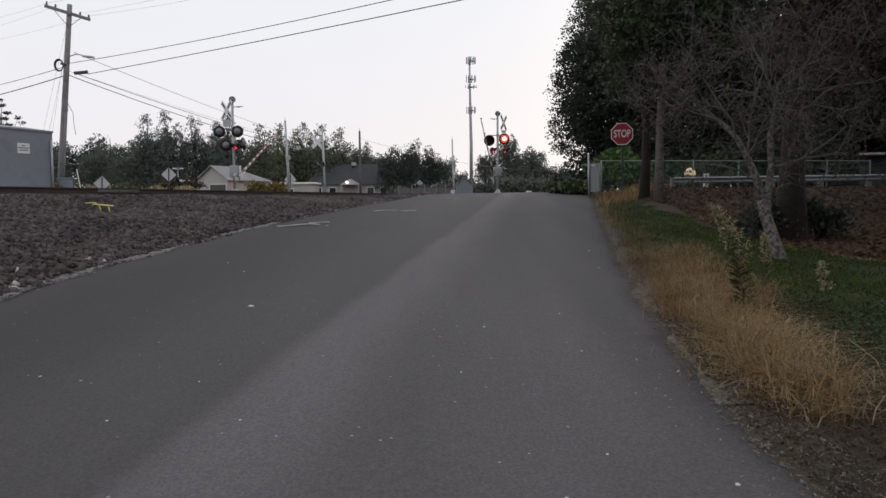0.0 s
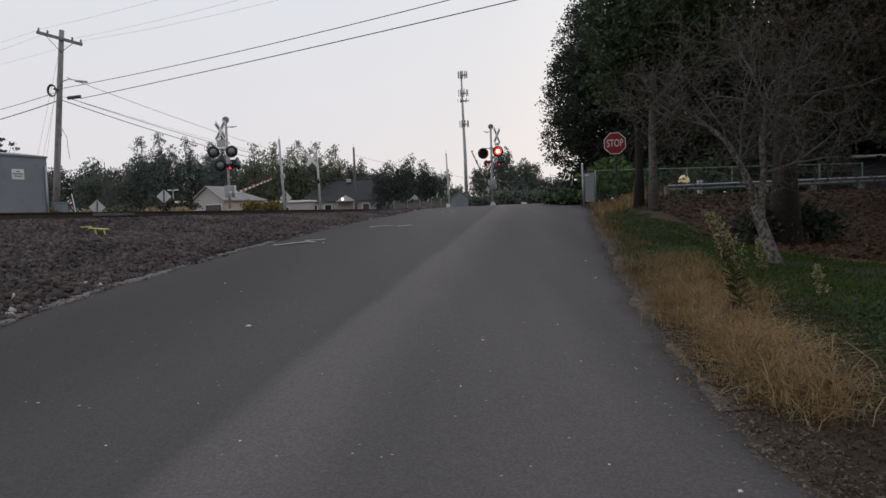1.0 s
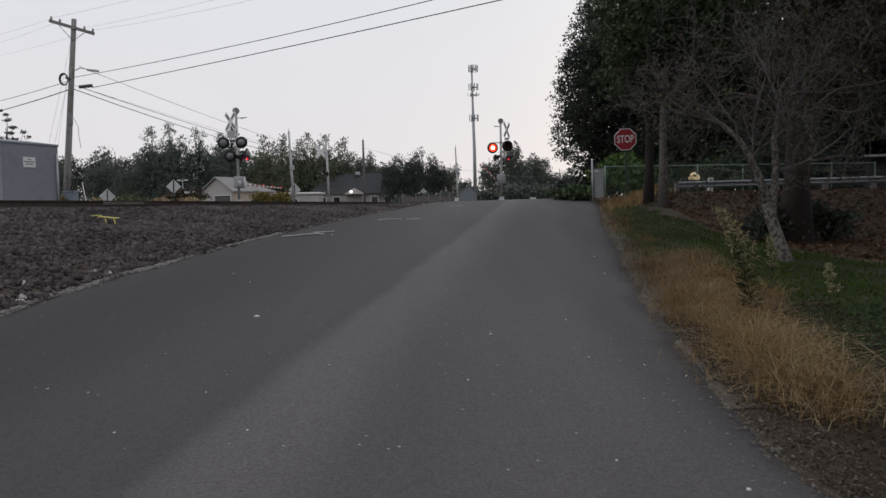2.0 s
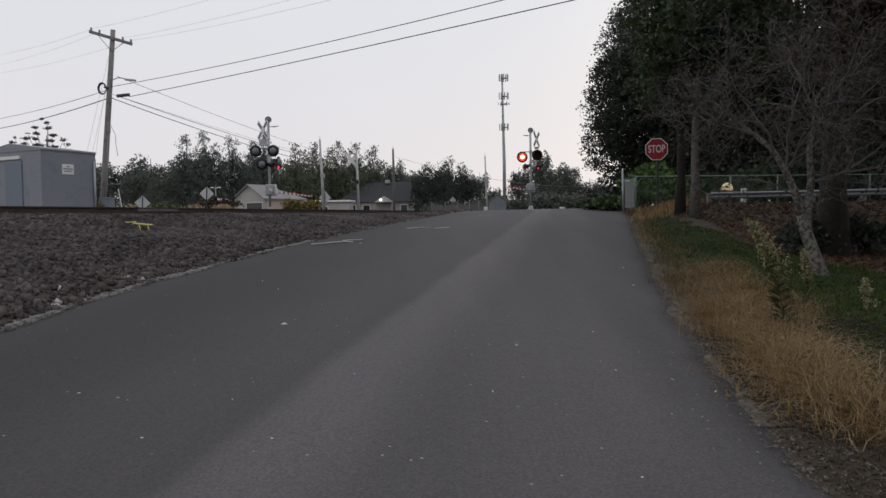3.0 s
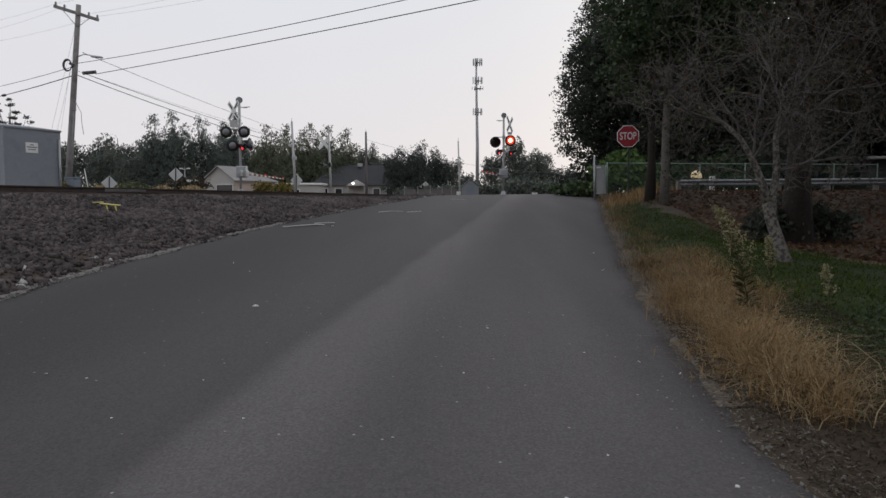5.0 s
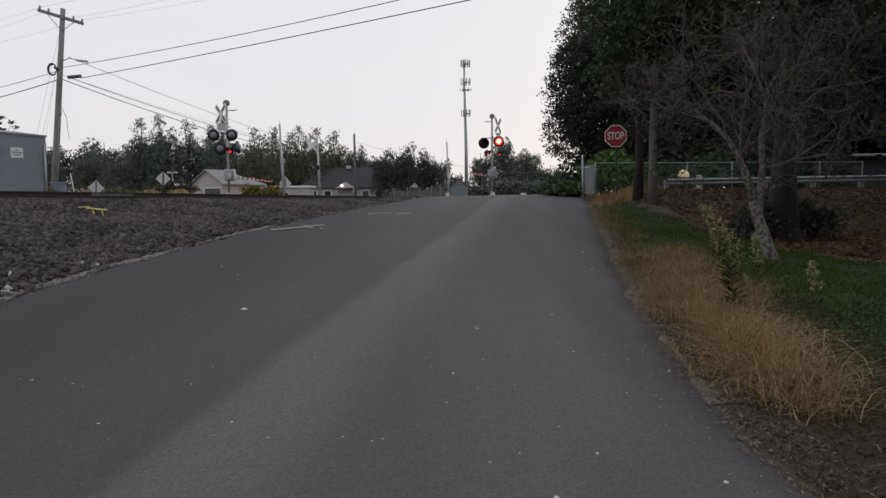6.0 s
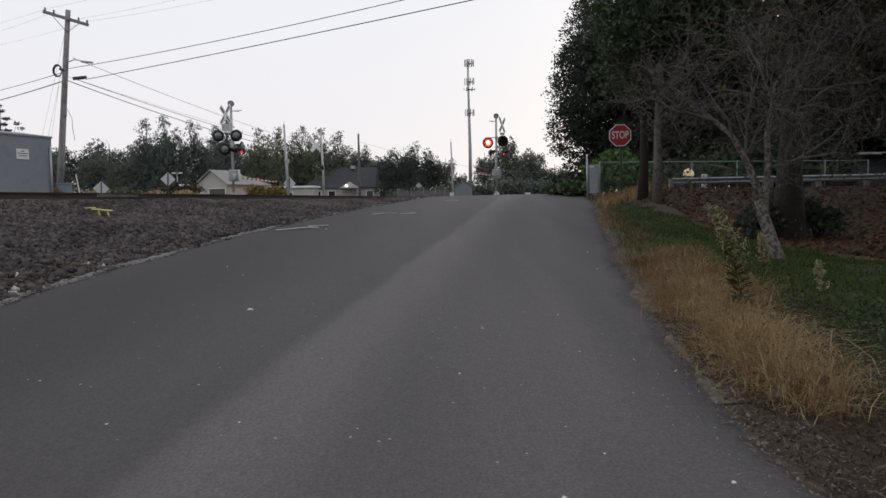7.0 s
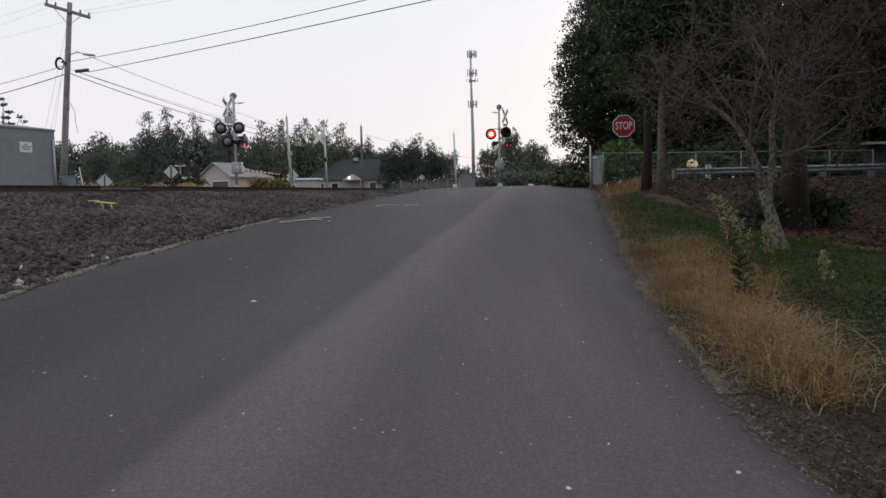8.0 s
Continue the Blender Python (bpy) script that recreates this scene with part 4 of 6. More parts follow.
        pts.append((x, y, ground_z(x, y) - 0.005))
    tagged(part("lawn", blades(rng, np.array(pts), 0.05, 0.0085, 0.7, "lawn"), GRASS_GREEN), "short dark green mown lawn grass", "grass", kind="stuff")
    ys, cols, verts = np.arange(-12.0, 22.2, 0.3), 26, []
    for y in ys:
        a, far = lerp_table(EDGE, y) + (0.95 if y < 9 else 0.55) + 0.15 * wobble(3.3, y, 1.3), lawn_reach(y) - (0.9 if y < 9 else 0.5) + 0.5 * wobble(1.1, y, 0.9)
        for k in range(cols):
            x = a + max(far, 0.15) * k / (cols - 1)
            verts.append((x, y, ground_z(x, y) + (0.008 if 0 < k < cols - 1 and -12.0 < y < 21.8 else -0.03)))
    i = (np.arange(len(ys) - 1)[:, None] * cols + np.arange(cols - 1)[None, :]).ravel()
    turf = fast_mesh("turf", verts, np.stack([i, i + 1, i + cols + 1, i + cols], 1))
    turf.polygons.foreach_set("use_smooth", [True] * len(turf.polygons))
    tagged(part("turf", turf, TURF), "dark green turf of a mown lawn", "lawn", kind="structure")
    # fallen leaves on the bank, under the trees and at the road edge
    lit = []
    for _ in range(24000):
        y = 9.5 + 16 * rng.random()
        x = lerp_table(EDGE, y) + max(lawn_reach(y) + 0.15, 1.2) + 15 * rng.random() ** 1.2
        if y < 13 and wobble(x, y, 0.9) > 0.1:
            continue
        lit.append((x, y, ground_z(x, y) + 0.01 + 0.02 * rng.random()))
    # worn rim between lawn and bank: bare earth with thin dry grass
    rim_pts = []
    for _ in range(2600):
        y = 8.8 + 9 * rng.random()
        x = lerp_table(EDGE, y) + lawn_reach(y) - 0.3 + 1.5 * rng.random()
        rim_pts.append((x, y, ground_z(x, y) - 0.005))
    tagged(part("dry_grass", blades(rng, np.array(rim_pts), 0.05, 0.006, 0.9, "dry_grass"), GRASS_DRY), "thin worn dry grass between lawn and bank", "grass", kind="stuff")
    v, f = leaf_quads(rng, np.array(lit), 0.075, 0.75)
    tagged(part("fallen_leaves", fast_mesh("fallen_leaves", v, f), LEAF_BROWN), "reddish-brown fallen leaves covering the bank", "leaves", kind="stuff")
    near = roots_along(rng, 26000, 0.6, 6.8, -0.04, 1.5, 1.0) + np.array([0, 0, 0.018])
    near[:, 2] += 0.03 * rng.random(len(near))
    v, f = leaf_quads(rng, near, 0.011, 0.45, 2.8)
    tagged(part("leaf_litter", fast_mesh("leaf_litter", v, f), LITTER), "curled dead leaves and straw at the road edge", "leaves", kind="stuff")
    herb = roots_along(rng, 4200, 3.0, 6.4, 0.8, 2.2, 1.0, 0.18, 40) + np.array([0, 0, 0.03])
    herb[:, 2] += 0.07 * rng.random(len(herb))
    v, f = leaf_quads(rng, herb, 0.02, 0.4, 1.8)
    tagged(part("ground_weeds", fast_mesh("ground_weeds", v, f), LEAF_MID), "low olive-green weeds among dead leaves", "weeds", kind="stuff")
    stick = Shape()
    for _ in range(90):
        y = rng.uniform(2.2, 5.4)
        x = lerp_table(EDGE, y) + rng.uniform(0.05, 1.0)
        q, ln = rng.uniform(0, math.pi), rng.uniform(0.03, 0.12)
        stick.tube([(x, y, ground_z(x, y) + 0.03), (x + 0.5 * ln * math.cos(q), y + 0.5 * ln * math.sin(q), ground_z(x, y) + 0.045), (x + ln * math.cos(q), y + ln * math.sin(q), ground_z(x, y) + 0.03)], [0.003, 0.004, 0.002], 5)
    tagged(part("twigs", stick, CHIPS), "pale dry twigs and husks on the litter", "twigs", kind="stuff")
    rim = roots_along(rng, 11000, 2.4, 22.0, -0.16, 0.30, 1.0) + np.array([0, 0, 0.03])
    v, f = leaf_quads(rng, rim, 0.0075, 0.8, 4.5)
    tagged(part("straw", fast_mesh("straw", v, f), CHIPS), "pale straw and grit along the asphalt rim", "straw", kind="stuff")
    grit = np.concatenate([roots_along(rng, 1500, 2.2, 16.0, -0.12, 0.3, 1.2), roots_along(rng, 260, 2.2, 12.0, -0.45, 0.0, 1.2)]) + np.array([0, 0, 0.022])
    tagged(part("gravel", stones(rng, grit, rng.uniform(0.003, 0.009, len(grit)), "gravel"), GRIT), "small pale gravel along the asphalt rim", "gravel", kind="stuff")


def weed(at, h, seed, lean, label, full=1.0):
    """An upright weed: leafy stem, branched seed head."""
    rng = np.random.default_rng(seed)
    w = thing("weed", pose(*at), label, "weed", "tall weeds")
    s = Shape()
    stem = [Vector((lean * t * t, 0.02 * math.sin(3 * t), h * t)) for t in np.linspace(0, 1, 9)]
    s.tube(stem, [0.007 - 0.0006 * i for i in range(9)], 6)
    leaves, heads = [], []
    along = lambda t: stem[min(int(t * 8), 7)].lerp(stem[min(int(t * 8), 7) + 1], t * 8 - min(int(t * 8), 7))
    for k in range(int(190 * full)):
        t = rng.uniform(0.10, 0.75)
        p, a = along(t), rng.uniform(0, 2 * math.pi)
        ln = h * 0.13 * (1.1 - 0.6 * t) * rng.uniform(0.7, 1.2)
        d = Vector((math.cos(a), math.sin(a), 0.55))
        q = d.cross(Vector((0, 0, 1))).normalized() * ln * 0.085
        leaves.append([p, p + d * ln * 0.5 + q, p + d * ln - Vector((0, 0, ln * 0.15)), p + d * ln * 0.5 - q])
    for k in range(int(110 * full)):
        t = 0.42 + 0.56 * rng.random()
        p, a = along(t), rng.uniform(0, 2 * math.pi)
        ln = h * (0.05 + 0.36 * min(1 - t, 0.42)) * rng.uniform(0.6, 1.15)
        d = Vector((math.cos(a), math.sin(a), 1.25)).normalized()
        e = p + d * ln
        s.tube([p, p + d * ln * 0.5, e], [0.0022, 0.0016, 0.001], 4, caps=False)
        for _ in range(9):
            heads.append(p.lerp(e, rng.uniform(0.3, 1.05)) + Vector(rng.normal(0, 0.010, 3)))
    part("stem", s, WEED, w)
    v = np.array([tuple(p) for q in leaves for p in q])
    part("leaf", fast_mesh("leaf", v, np.arange(len(v)).reshape(-1, 4)), WEED, w)
    v, f = leaf_quads(rng, np.array([tuple(p) for p in heads]), 0.017)
    part("seed_head", fast_mesh("seed_head", v, f), WEED_SEED, w, "pale fluffy seed heads")


# ---- crossing signals ----
FLASH = (0.35, 0.98, 1.62, 2.24, 2.86, 3.47, 4.12, 4.70, 5.34, 5.97, 6.60, 7.21, 7.87)
keyed = []


def glow_disc(r):
    s = Shape()
    s.lathe((0, 0, 0), (0, -1, 0), [(0.012, 0.0), (0.010, r * 0.3), (0.006, r * 0.55)], 24)
    hot = len(s.f)
    s.lathe((0, 0, 0), (0, -1, 0), [(0.006, r * 0.55), (0.0, r)], 24)
    me = s.mesh("lamp_light")
    me.materials.append(HOT)
    me.materials.append(RED_GLOW)
    for i, p in enumerate(me.polygons):
        p.material_index = 0 if i < hot else 1
    return me


def flasher(parent, at, yaw, phase, back=False, hot=True, r=0.15, disc=0.29, steady=False):
    """One flashing lamp: dark round background, hood, lens, and the light that comes forward when it is lit."""
    bg = part("background", Shape().lathe((0, 0, 0), (0, -1, 0), [(-0.02, 0), (-0.02, disc), (-0.012, disc + 0.01), (0.0, disc), (0.004, r + 0.02), (-0.015, r), (-0.015, 0)], 28), BLACK, parent, "black round lamp background", pose(*at, 0, 0, yaw))
    part("housing", Shape().lathe((0, 0.02, 0), (0, 1, 0), [(0, 0.17), (0.06, 0.165), (0.13, 0.12), (0.16, 0.05), (0.165, 0)], 20), LENS_GREY, bg, "grey domed lamp housing")
    h = Shape()
    n = 14
    for sx in (1.0, 0.94):
        verts, faces = [], []
        for j, (y, k) in enumerate(((0.0, 1.0), (-0.17, 1.02), (-0.30, 1.04))):
            for i in range(n + 1):
                span = (0.5 - 0.17 * j) * math.pi
                a = math.pi / 2 + (i / n - 0.5) * 2 * (span + 0.5)
                verts.append((math.cos(a) * (r + 0.03) * k * sx, y, math.sin(a) * (r + 0.03) * k * sx))
        for j in range(2):
            for i in range(n):
                q = (j * (n + 1) + i, j * (n + 1) + i + 1, (j + 1) * (n + 1) + i + 1, (j + 1) * (n + 1) + i)
                faces.append(q)
        h.add(verts, faces, True)
    part("hood", h, BLACK, bg)
    part("lens", Shape().lathe((0, 0, 0), (0, -1, 0), [(0.0, r), (0.012, r * 0.8), (0.02, r * 0.4), (0.022, 0)], 24), LENS_DARK, bg, "dark red lens")
    if back:
        return
    if hot:
        me = glow_disc(r * 0.98)
    else:
        me = Shape().lathe((0, 0, 0), (0, -1, 0), [(0.0, r * 0.95), (0.02, r * 0.8), (0.03, 0.0)], 20).mesh("lamp_light")
        me.materials.append(PINK_GLOW)
    lamp = new("lamp_light", me)
    lamp.parent = bg
    tagged(lamp, "glowing red signal light")
    keyed.append((lamp, phase if not steady else None))


def flash_rows(phase):
    """Forward of the lens while lit, drawn back behind it while dark."""
    on, off = pose(0, -0.03, 0), pose(0, 0.012, 0)
    if phase is None:
        return [(0.0, on), (8.0, on)]
    lit = phase == 0
    rows = [(0.0, on if lit else off)]
    for t in FLASH:
        rows.append((t - 0.034, on if lit else off))
        lit = not lit
        rows.append((t + 0.034, on if lit else off))
    rows.append((8.0, on if lit else off))
    return rows


def crossbuck(parent, at, yaw, size, tilt=0.0, bars=True):
    s = Shape()
    m = pose(*at, 0, tilt, yaw)
    for k, a in enumerate((45, -45)):
        s.box((0, 0, 0), (size, 0.012, size * 0.19), 0.003, pose(0, -0.008 * k, 0, 0, a, 0))
    b = part("crossbuck", s, SIGN_WHITE, parent, "white crossed crossbuck boards", m)
    for a, k in ((45, 0), (-45, 1)) if bars else ():
        for j in (-1, 1):
            t = Shape().box(Matrix.Rotation(radians(a), 3, "Y") @ Vector((j * size * 0.28, -0.009 - 0.008 * k, 0)), (size * 0.3, 0.004, size * 0.06), 0, pose(0, 0, 0, 0, a, 0))
            part("lettering_bar", t, BLACK, b)
    return b


def gate_arm(signal, at, length, name_label):
    """The arm lies along +y from its pivot; counterweight behind."""
    s = Shape()
    s.add([(x * w, y, z * h) for y, w, h in ((-0.05, 0.03, 0.06), (length, 0.018, 0.03)) for x, z in ((-1, -1), (1, -1), (1, 1), (-1, 1))], [(0, 3, 2, 1), (4, 5, 6, 7), (0, 1, 5, 4), (1, 2, 6, 5), (2, 3, 7, 6), (3, 0, 4, 7)])
    arm = part("gate_arm", s, ALU, signal, name_label)
    n = int(length / 0.42)
    for i in range(1, n, 2):
        y, k = length * i / n, 1 - 0.5 * i / n
        part("red_stripe", Shape().box((0, y, 0), (0.066 * k + 0.004, length / n, 0.124 * k + 0.004), 0.002), STRIPE_RED, arm)
    for y in (length * 0.45, length * 0.72, length - 0.06):
        z = 0.06 + 0.04 * (1 - y / length)
        part("arm_light", Shape().lathe((0, y, z), (1, 0, 0), [(-0.05, 0), (-0.05, 0.034), (0.05, 0.034), (0.05, 0)], 14), ARM_GLOW, arm, "small red light on the arm")
    part("counterweight", Shape().box((0.14, -0.62, 0), (0.09, 0.5, 0.3), 0.02).box((-0.14, -0.62, 0), (0.09, 0.5, 0.3), 0.02).tube([(0.12, -0.9, 0), (0.10, 0.35, 0)], 0.025, 6).tube([(-0.12, -0.9, 0), (-0.10, 0.35, 0)], 0.025, 6), GALV, arm, "grey counterweight plates")
    arm.matrix_basis = pose(*at)
    return arm


def crossing_signal(at, height, label, spec):
    sg = thing("crossing_signal", pose(*at), label, "crossing signal", "crossing signals")
    part("base", Shape().lathe((0, 0, 0), (0, 0, 1), [(-0.1, 0.28), (0.1, 0.27), (0.14, 0.16), (0.32, 0.10), (0.34, 0.0)], 18), GALV, sg)
    part("mast", Shape().tube([(0, 0, 0.1), (0, 0, height)], 0.065, 12), ALU, sg, "grey metal mast")
    part("bell", Shape().lathe((0, 0, height + 0.08), (spec["bell"], -0.9, 0.1), [(-0.10, 0), (-0.09, 0.05), (-0.05, 0.12), (0.0, 0.16), (0.05, 0.17), (0.05, 0.14), (0.02, 0.05), (0.06, 0.03), (0.06, 0)], 20), LENS_GREY, sg, "round grey warning bell")
    x0, z0 = spec["rod"]
    part("bracket", Shape().tube([(0, 0, z0), (x0, -0.02, z0 + 0.03)], 0.022, 8).box((x0 * 0.55, 0, z0), (0.2, 0.06, 0.05), 0.01), ALU, sg)
    crossbuck(sg, *spec["buck"])
    bx, bz, bw, bh = spec["plate"]
    part("tracks_plate", Shape().box((bx, -0.1, bz), (bw, 0.02, bh), 0.01), ALU, sg, "small grey plate under the crossbuck")
    part("crossarm", Shape().tube([(-0.62, -0.02, spec["z1"]), (0.55, -0.02, spec["z1"])], 0.03, 8).lathe((0, -0.02, spec["z1"]), (0, 0, 1), [(-0.1, 0.09), (0.1, 0.09)], 12), ALU, sg)
    part("crossarm", Shape().tube([(-0.45, 0.02, spec["z2"] + 0.1), (0.65, -0.02, spec["z2"] + 0.06)], 0.03, 8).lathe((0, 0.0, spec["z2"] + 0.08), (0, 0, 1), [(-0.1, 0.09), (0.1, 0.09)], 12), ALU, sg)
    for lamp in spec["lamps"]:
        flasher(sg, *lamp)
    part("gate_mechanism", Shape().box((spec["mx"], 0.05, spec["mz"]), (0.5, 0.45, 0.58), 0.04).box((spec["mx"] + 0.02, -0.2, spec["mz"] + 0.05), (0.34, 0.06, 0.4), 0.02).tube([(0, 0.05, spec["mz"] - 0.29), (0, 0.05, 0.2)], 0.05, 8), GALV, sg, "grey gate drive box")
    return sg


RIGHT_SIG, LEFT_SIG = (3.55, 44.0, 1.80), (-10.50, 36.0, 1.80)


def build_signals():
    sr = crossing_signal(RIGHT_SIG, 4.9, "grey railway crossing signal with one red lamp lit", dict(
        bell=0.1, rod=(-0.45, 4.66), buck=((0.36, -0.12, 4.42), 62, 1.25), plate=(0.36, 3.88, 0.26, 0.16), z1=3.66, z2=2.75, mx=0.0, mz=1.42,
        # upper pair oversized: the glare of the lit lamp is built into lens and disc
        lamps=[((-0.52, -0.12, 3.34), 8, 1, False, True, 0.23, 0.33), ((0.40, -0.12, 3.44), 8, 0, False, True, 0.23, 0.33), ((-0.32, 0.0, 2.74), 62, 0, False, False, 0.12, 0.2), ((0.42, 0.0, 2.70), 62, 0, False, False, 0.12, 0.2, True)]))
    sl = crossing_signal(LEFT_SIG, 4.72, "grey railway crossing signal seen from behind its lamps", dict(
        bell=0.3, rod=(0.55, 4.44), buck=((-0.26, -0.1, 4.26), -40, 1.25), plate=(-0.26, 3.62, 0.42, 0.36), z1=3.36, z2=2.5, mx=0.05, mz=1.2,
        lamps=[((-0.66, -0.1, 3.2), 185, 0, True), ((0.25, -0.1, 3.2), 185, 0, True), ((-0.35, -0.1, 2.52), 200, 0, True), ((0.50, -0.05, 2.62), 262, 0, True),
               ((0.22, -0.22, 2.42), -45, 0, False, False, 0.13, 0.16), ((0.58, -0.22, 2.42), -45, 1, False, False, 0.13, 0.16)]))
    ar = gate_arm(sr, (-0.28, -0.1, 1.30), 4.6, "red and white striped gate arm coming down")
    al = gate_arm(sl, (0.32, 0.1, 1.10), 7.9, "red and white striped gate arm coming down")
    return ar, al


# ---- poles, wires, masts ----
def sag(a, b, drop, n=18):
    a, b = Vector(a), Vector(b)
    return [a.lerp(b, t) - Vector((0, 0, 4 * drop * t * (1 - t))) for t in np.linspace(0, 1, n)]


def wire(a, b, drop, r, material, label):
    w = part("overhead_wire", Shape().tube(sag(a, b, drop), r, 5), material)
    tagged(w, label, "wire", "overhead wires")


def build_utility_pole():
    base, top = Vector((-17.25, 32, 1.55)), Vector((-16.43, 32, 10.25))
    p = thing("utility_pole", pose(*base), "leaning weathered wooden utility pole with crossarm and cables", "pole")
    d = top - base
    part("pole", Shape().tube([d * t for t in (-0.03, 0.3, 0.6, 1.0)], [0.155, 0.14, 0.125, 0.105], 12), WOOD_POLE, p)
    c = d * 0.955
    rot = pose(0, 0, 0, 0, 14.5, 20)
    part("crossarm", Shape().box(c + Vector((0, -0.14, 0)), (1.85, 0.1, 0.13), 0.01, rot), WOOD_POLE, p)
    for k in (-0.85, -0.5, 0.5, 0.85):
        q = c + Vector((0, -0.14, 0)) + rot.to_3x3() @ Vector((k, 0, 0.06))
        part("insulator", Shape().lathe(q, (0, 0, 1), [(0, 0.03), (0.05, 0.05), (0.08, 0.03), (0.11, 0.05), (0.15, 0.02), (0.16, 0)], 10), LENS_GREY, p)
    for k in (-0.55, 0.55):
        part("brace", Shape().tube([c + Vector((0, -0.14, 0)) + rot.to_3x3() @ Vector((k, 0, -0.05)), c + Vector((0, -0.1, -0.6))], 0.015, 5), GALV, p)
    f = d * 0.735
    part("street_light", Shape().tube([f, f + Vector((0.45, -0.1, 0.12)), f + Vector((0.8, -0.15, 0.05))], 0.022, 6).box(f + Vector((1.05, -0.2, -0.02)), (0.55, 0.16, 0.09), 0.03, pose(0, 0, 0, 0, 8, -10)), ALU, p, "cobra-head street light on an arm")
    k = d * 0.695 + Vector((-0.28, -0.15, -0.02))
    coil = Shape()
    for j in range(4):
        coil.tube([k + Vector((0.2 * math.cos(a) * (1 - 0.06 * j), 0.02 * j, 0.27 * math.sin(a) * (1 - 0.06 * j))) for a in np.linspace(0, 2 * math.pi, 19)], 0.02, 6, caps=False)
    part("cable_coil", coil, CABLE, p, "black coil of spare cable")
    s = d * 0.655 + Vector((0.72, -0.1, 0.0))
    part("splice_case", Shape().tube([s + Vector((-0.3, 0, -0.02)), s + Vector((0.28, 0, 0.03))], 0.075, 10), CABLE, p, "black cable splice case")
    part("splice_case", Shape().tube([s + Vector((-0.88, 0, 0.42)), s + Vector((-0.66, 0, 0.32))], 0.06, 10), CABLE, p, "black cable splice case")
    part("conduit", Shape().tube([d * 0.02 + Vector((0.13, -0.12, 0)), d * 0.5 + Vector((0.12, -0.12, 0))], 0.035, 8).box(d * 0.48 + Vector((0.16, -0.16, 0)), (0.12, 0.12, 0.36), 0.02), LENS_GREY, p, "grey conduit on the pole")
    part("loose_wire", Shape().tube([d * 0.52 + Vector((0.1, -0.1, 0)), d * 0.45 + Vector((0.45, -0.1, 0)), d * 0.40 + Vector((0.5, -0.1, 0.0)), d * 0.34 + Vector((0.62, -0.1, 0))], 0.012, 5), WIRE, p)
    P = lambda t: base + d * t
    heavy = "black overhead cable running over the road"
    thin = "thin bare overhead wire"
    # cables towards and over the road
    wire(P(0.703), (6.6, 16, 7.65), 0.22, 0.013, CABLE, heavy)
    wire(P(0.655) + Vector((1.0, -0.1, -0.06)), (6.6, 16.0, 7.13), 0.07, 0.015, CABLE, heavy)
    for k, e in ((-0.85, (6.1, 15.0, 9.6)), (0.5, (6.1, 15.2, 8.95)), (0.85, (6.1, 15.4, 8.5))):
        wire(P(0.955) + rot.to_3x3() @ Vector((k, 0, 0.2)), e, 0.35, 0.004, WIRE, thin)
    # cables towards the far side of the crossing
    wire(P(0.76) + Vector((0.3, 0, 0)), (-12.1, 55, 6.75), 0.12, 0.012, WIRE, thin)
    wire(P(0.65), (-11.95, 55, 5.8), 0.25, 0.018, CABLE, "black overhead cable along the street")
    wire(P(0.645) + Vector((0.5, 0, 0.05)), (-11.95, 55, 6.1), 0.15, 0.014, CABLE, "black overhead cable along the street")
    wire(P(0.67), (-11.95, 55, 6.3), 0.12, 0.007, WIRE, thin)
    # cables to the next pole on the other side
    wire(P(0.69), (-45.4, 60, 10.2), 0.35, 0.014, CABLE, "black overhead cable along the street")
    wire(P(0.645), (-45.4, 60, 9.4), 0.4, 0.022, CABLE, "black overhead cable along the street")
    q0, q1 = P(0.645), Vector((-45.4, 60, 9.4))
    q = q0.lerp(q1, 0.287) - Vector((0, 0, 4 * 0.4 * 0.287 * 0.713))
    u = (q1 - q0).normalized() * 0.28
    tagged(part("splice_case", Shape().tube([q - u, q - u * 0.8, q + u * 0.8, q + u], [0.03, 0.075, 0.075, 0.03], 10), CABLE), "black splice case hanging on an overhead cable", "cable case")
    for k, z in ((-0.85, 16.0), (-0.5, 14.9), (0.85, 14.4)):
        wire(P(0.955) + rot.to_3x3() @ Vector((k, 0, 0.2)), (-45.4, 60, z), 0.5, 0.004, WIRE, thin)
    for u, e in ((0.95, -19.6), (0.8, -19.3), (0.92, -18.9)):
        wire(P(u), (e, 33.5, 1.5), 0.0, 0.005, WIRE, "thin guy wire holding the pole")
    # wires between the poles beyond the crossing
    for z, z1 in ((5.8, 6.25), (5.65, 5.95)):
        wire((-11.95, 55, z), (-7.95, 70, z1), 0.3, 0.014, CABLE, "black overhead cable along the street")
    wire((-7.95, 70, 7.6), (16, 92, 5.2), 0.9, 0.012, WIRE, thin)


def simple_pole(at, top, r, material, label, extra=None):
    p = thing("pole", pose(*at), label, "pole")
    d = Vector(top) - Vector(at)
    part("shaft", Shape().tube([d * 0 - Vector((0, 0, 0.3)), d * 0.5, d], [r, r * 0.85, r * 0.65], 10), material, p)
    part("cap", Shape().lathe(d, (0, 0, 1), [(0, r * 0.7), (0.06, r * 0.7), (0.12, 0.02), (0.35, 0.015), (0.36, 0)], 8), GALV, p)
    for z in extra or ():
        part("band", Shape().lathe(d * z, (0, 0, 1), [(-0.12, r * 1.2), (0.12, r * 1.2)], 10).box(d * z + Vector((r * 1.3, -r, 0)), (0.2, 0.12, 0.35), 0.02), GALV, p)
    return p


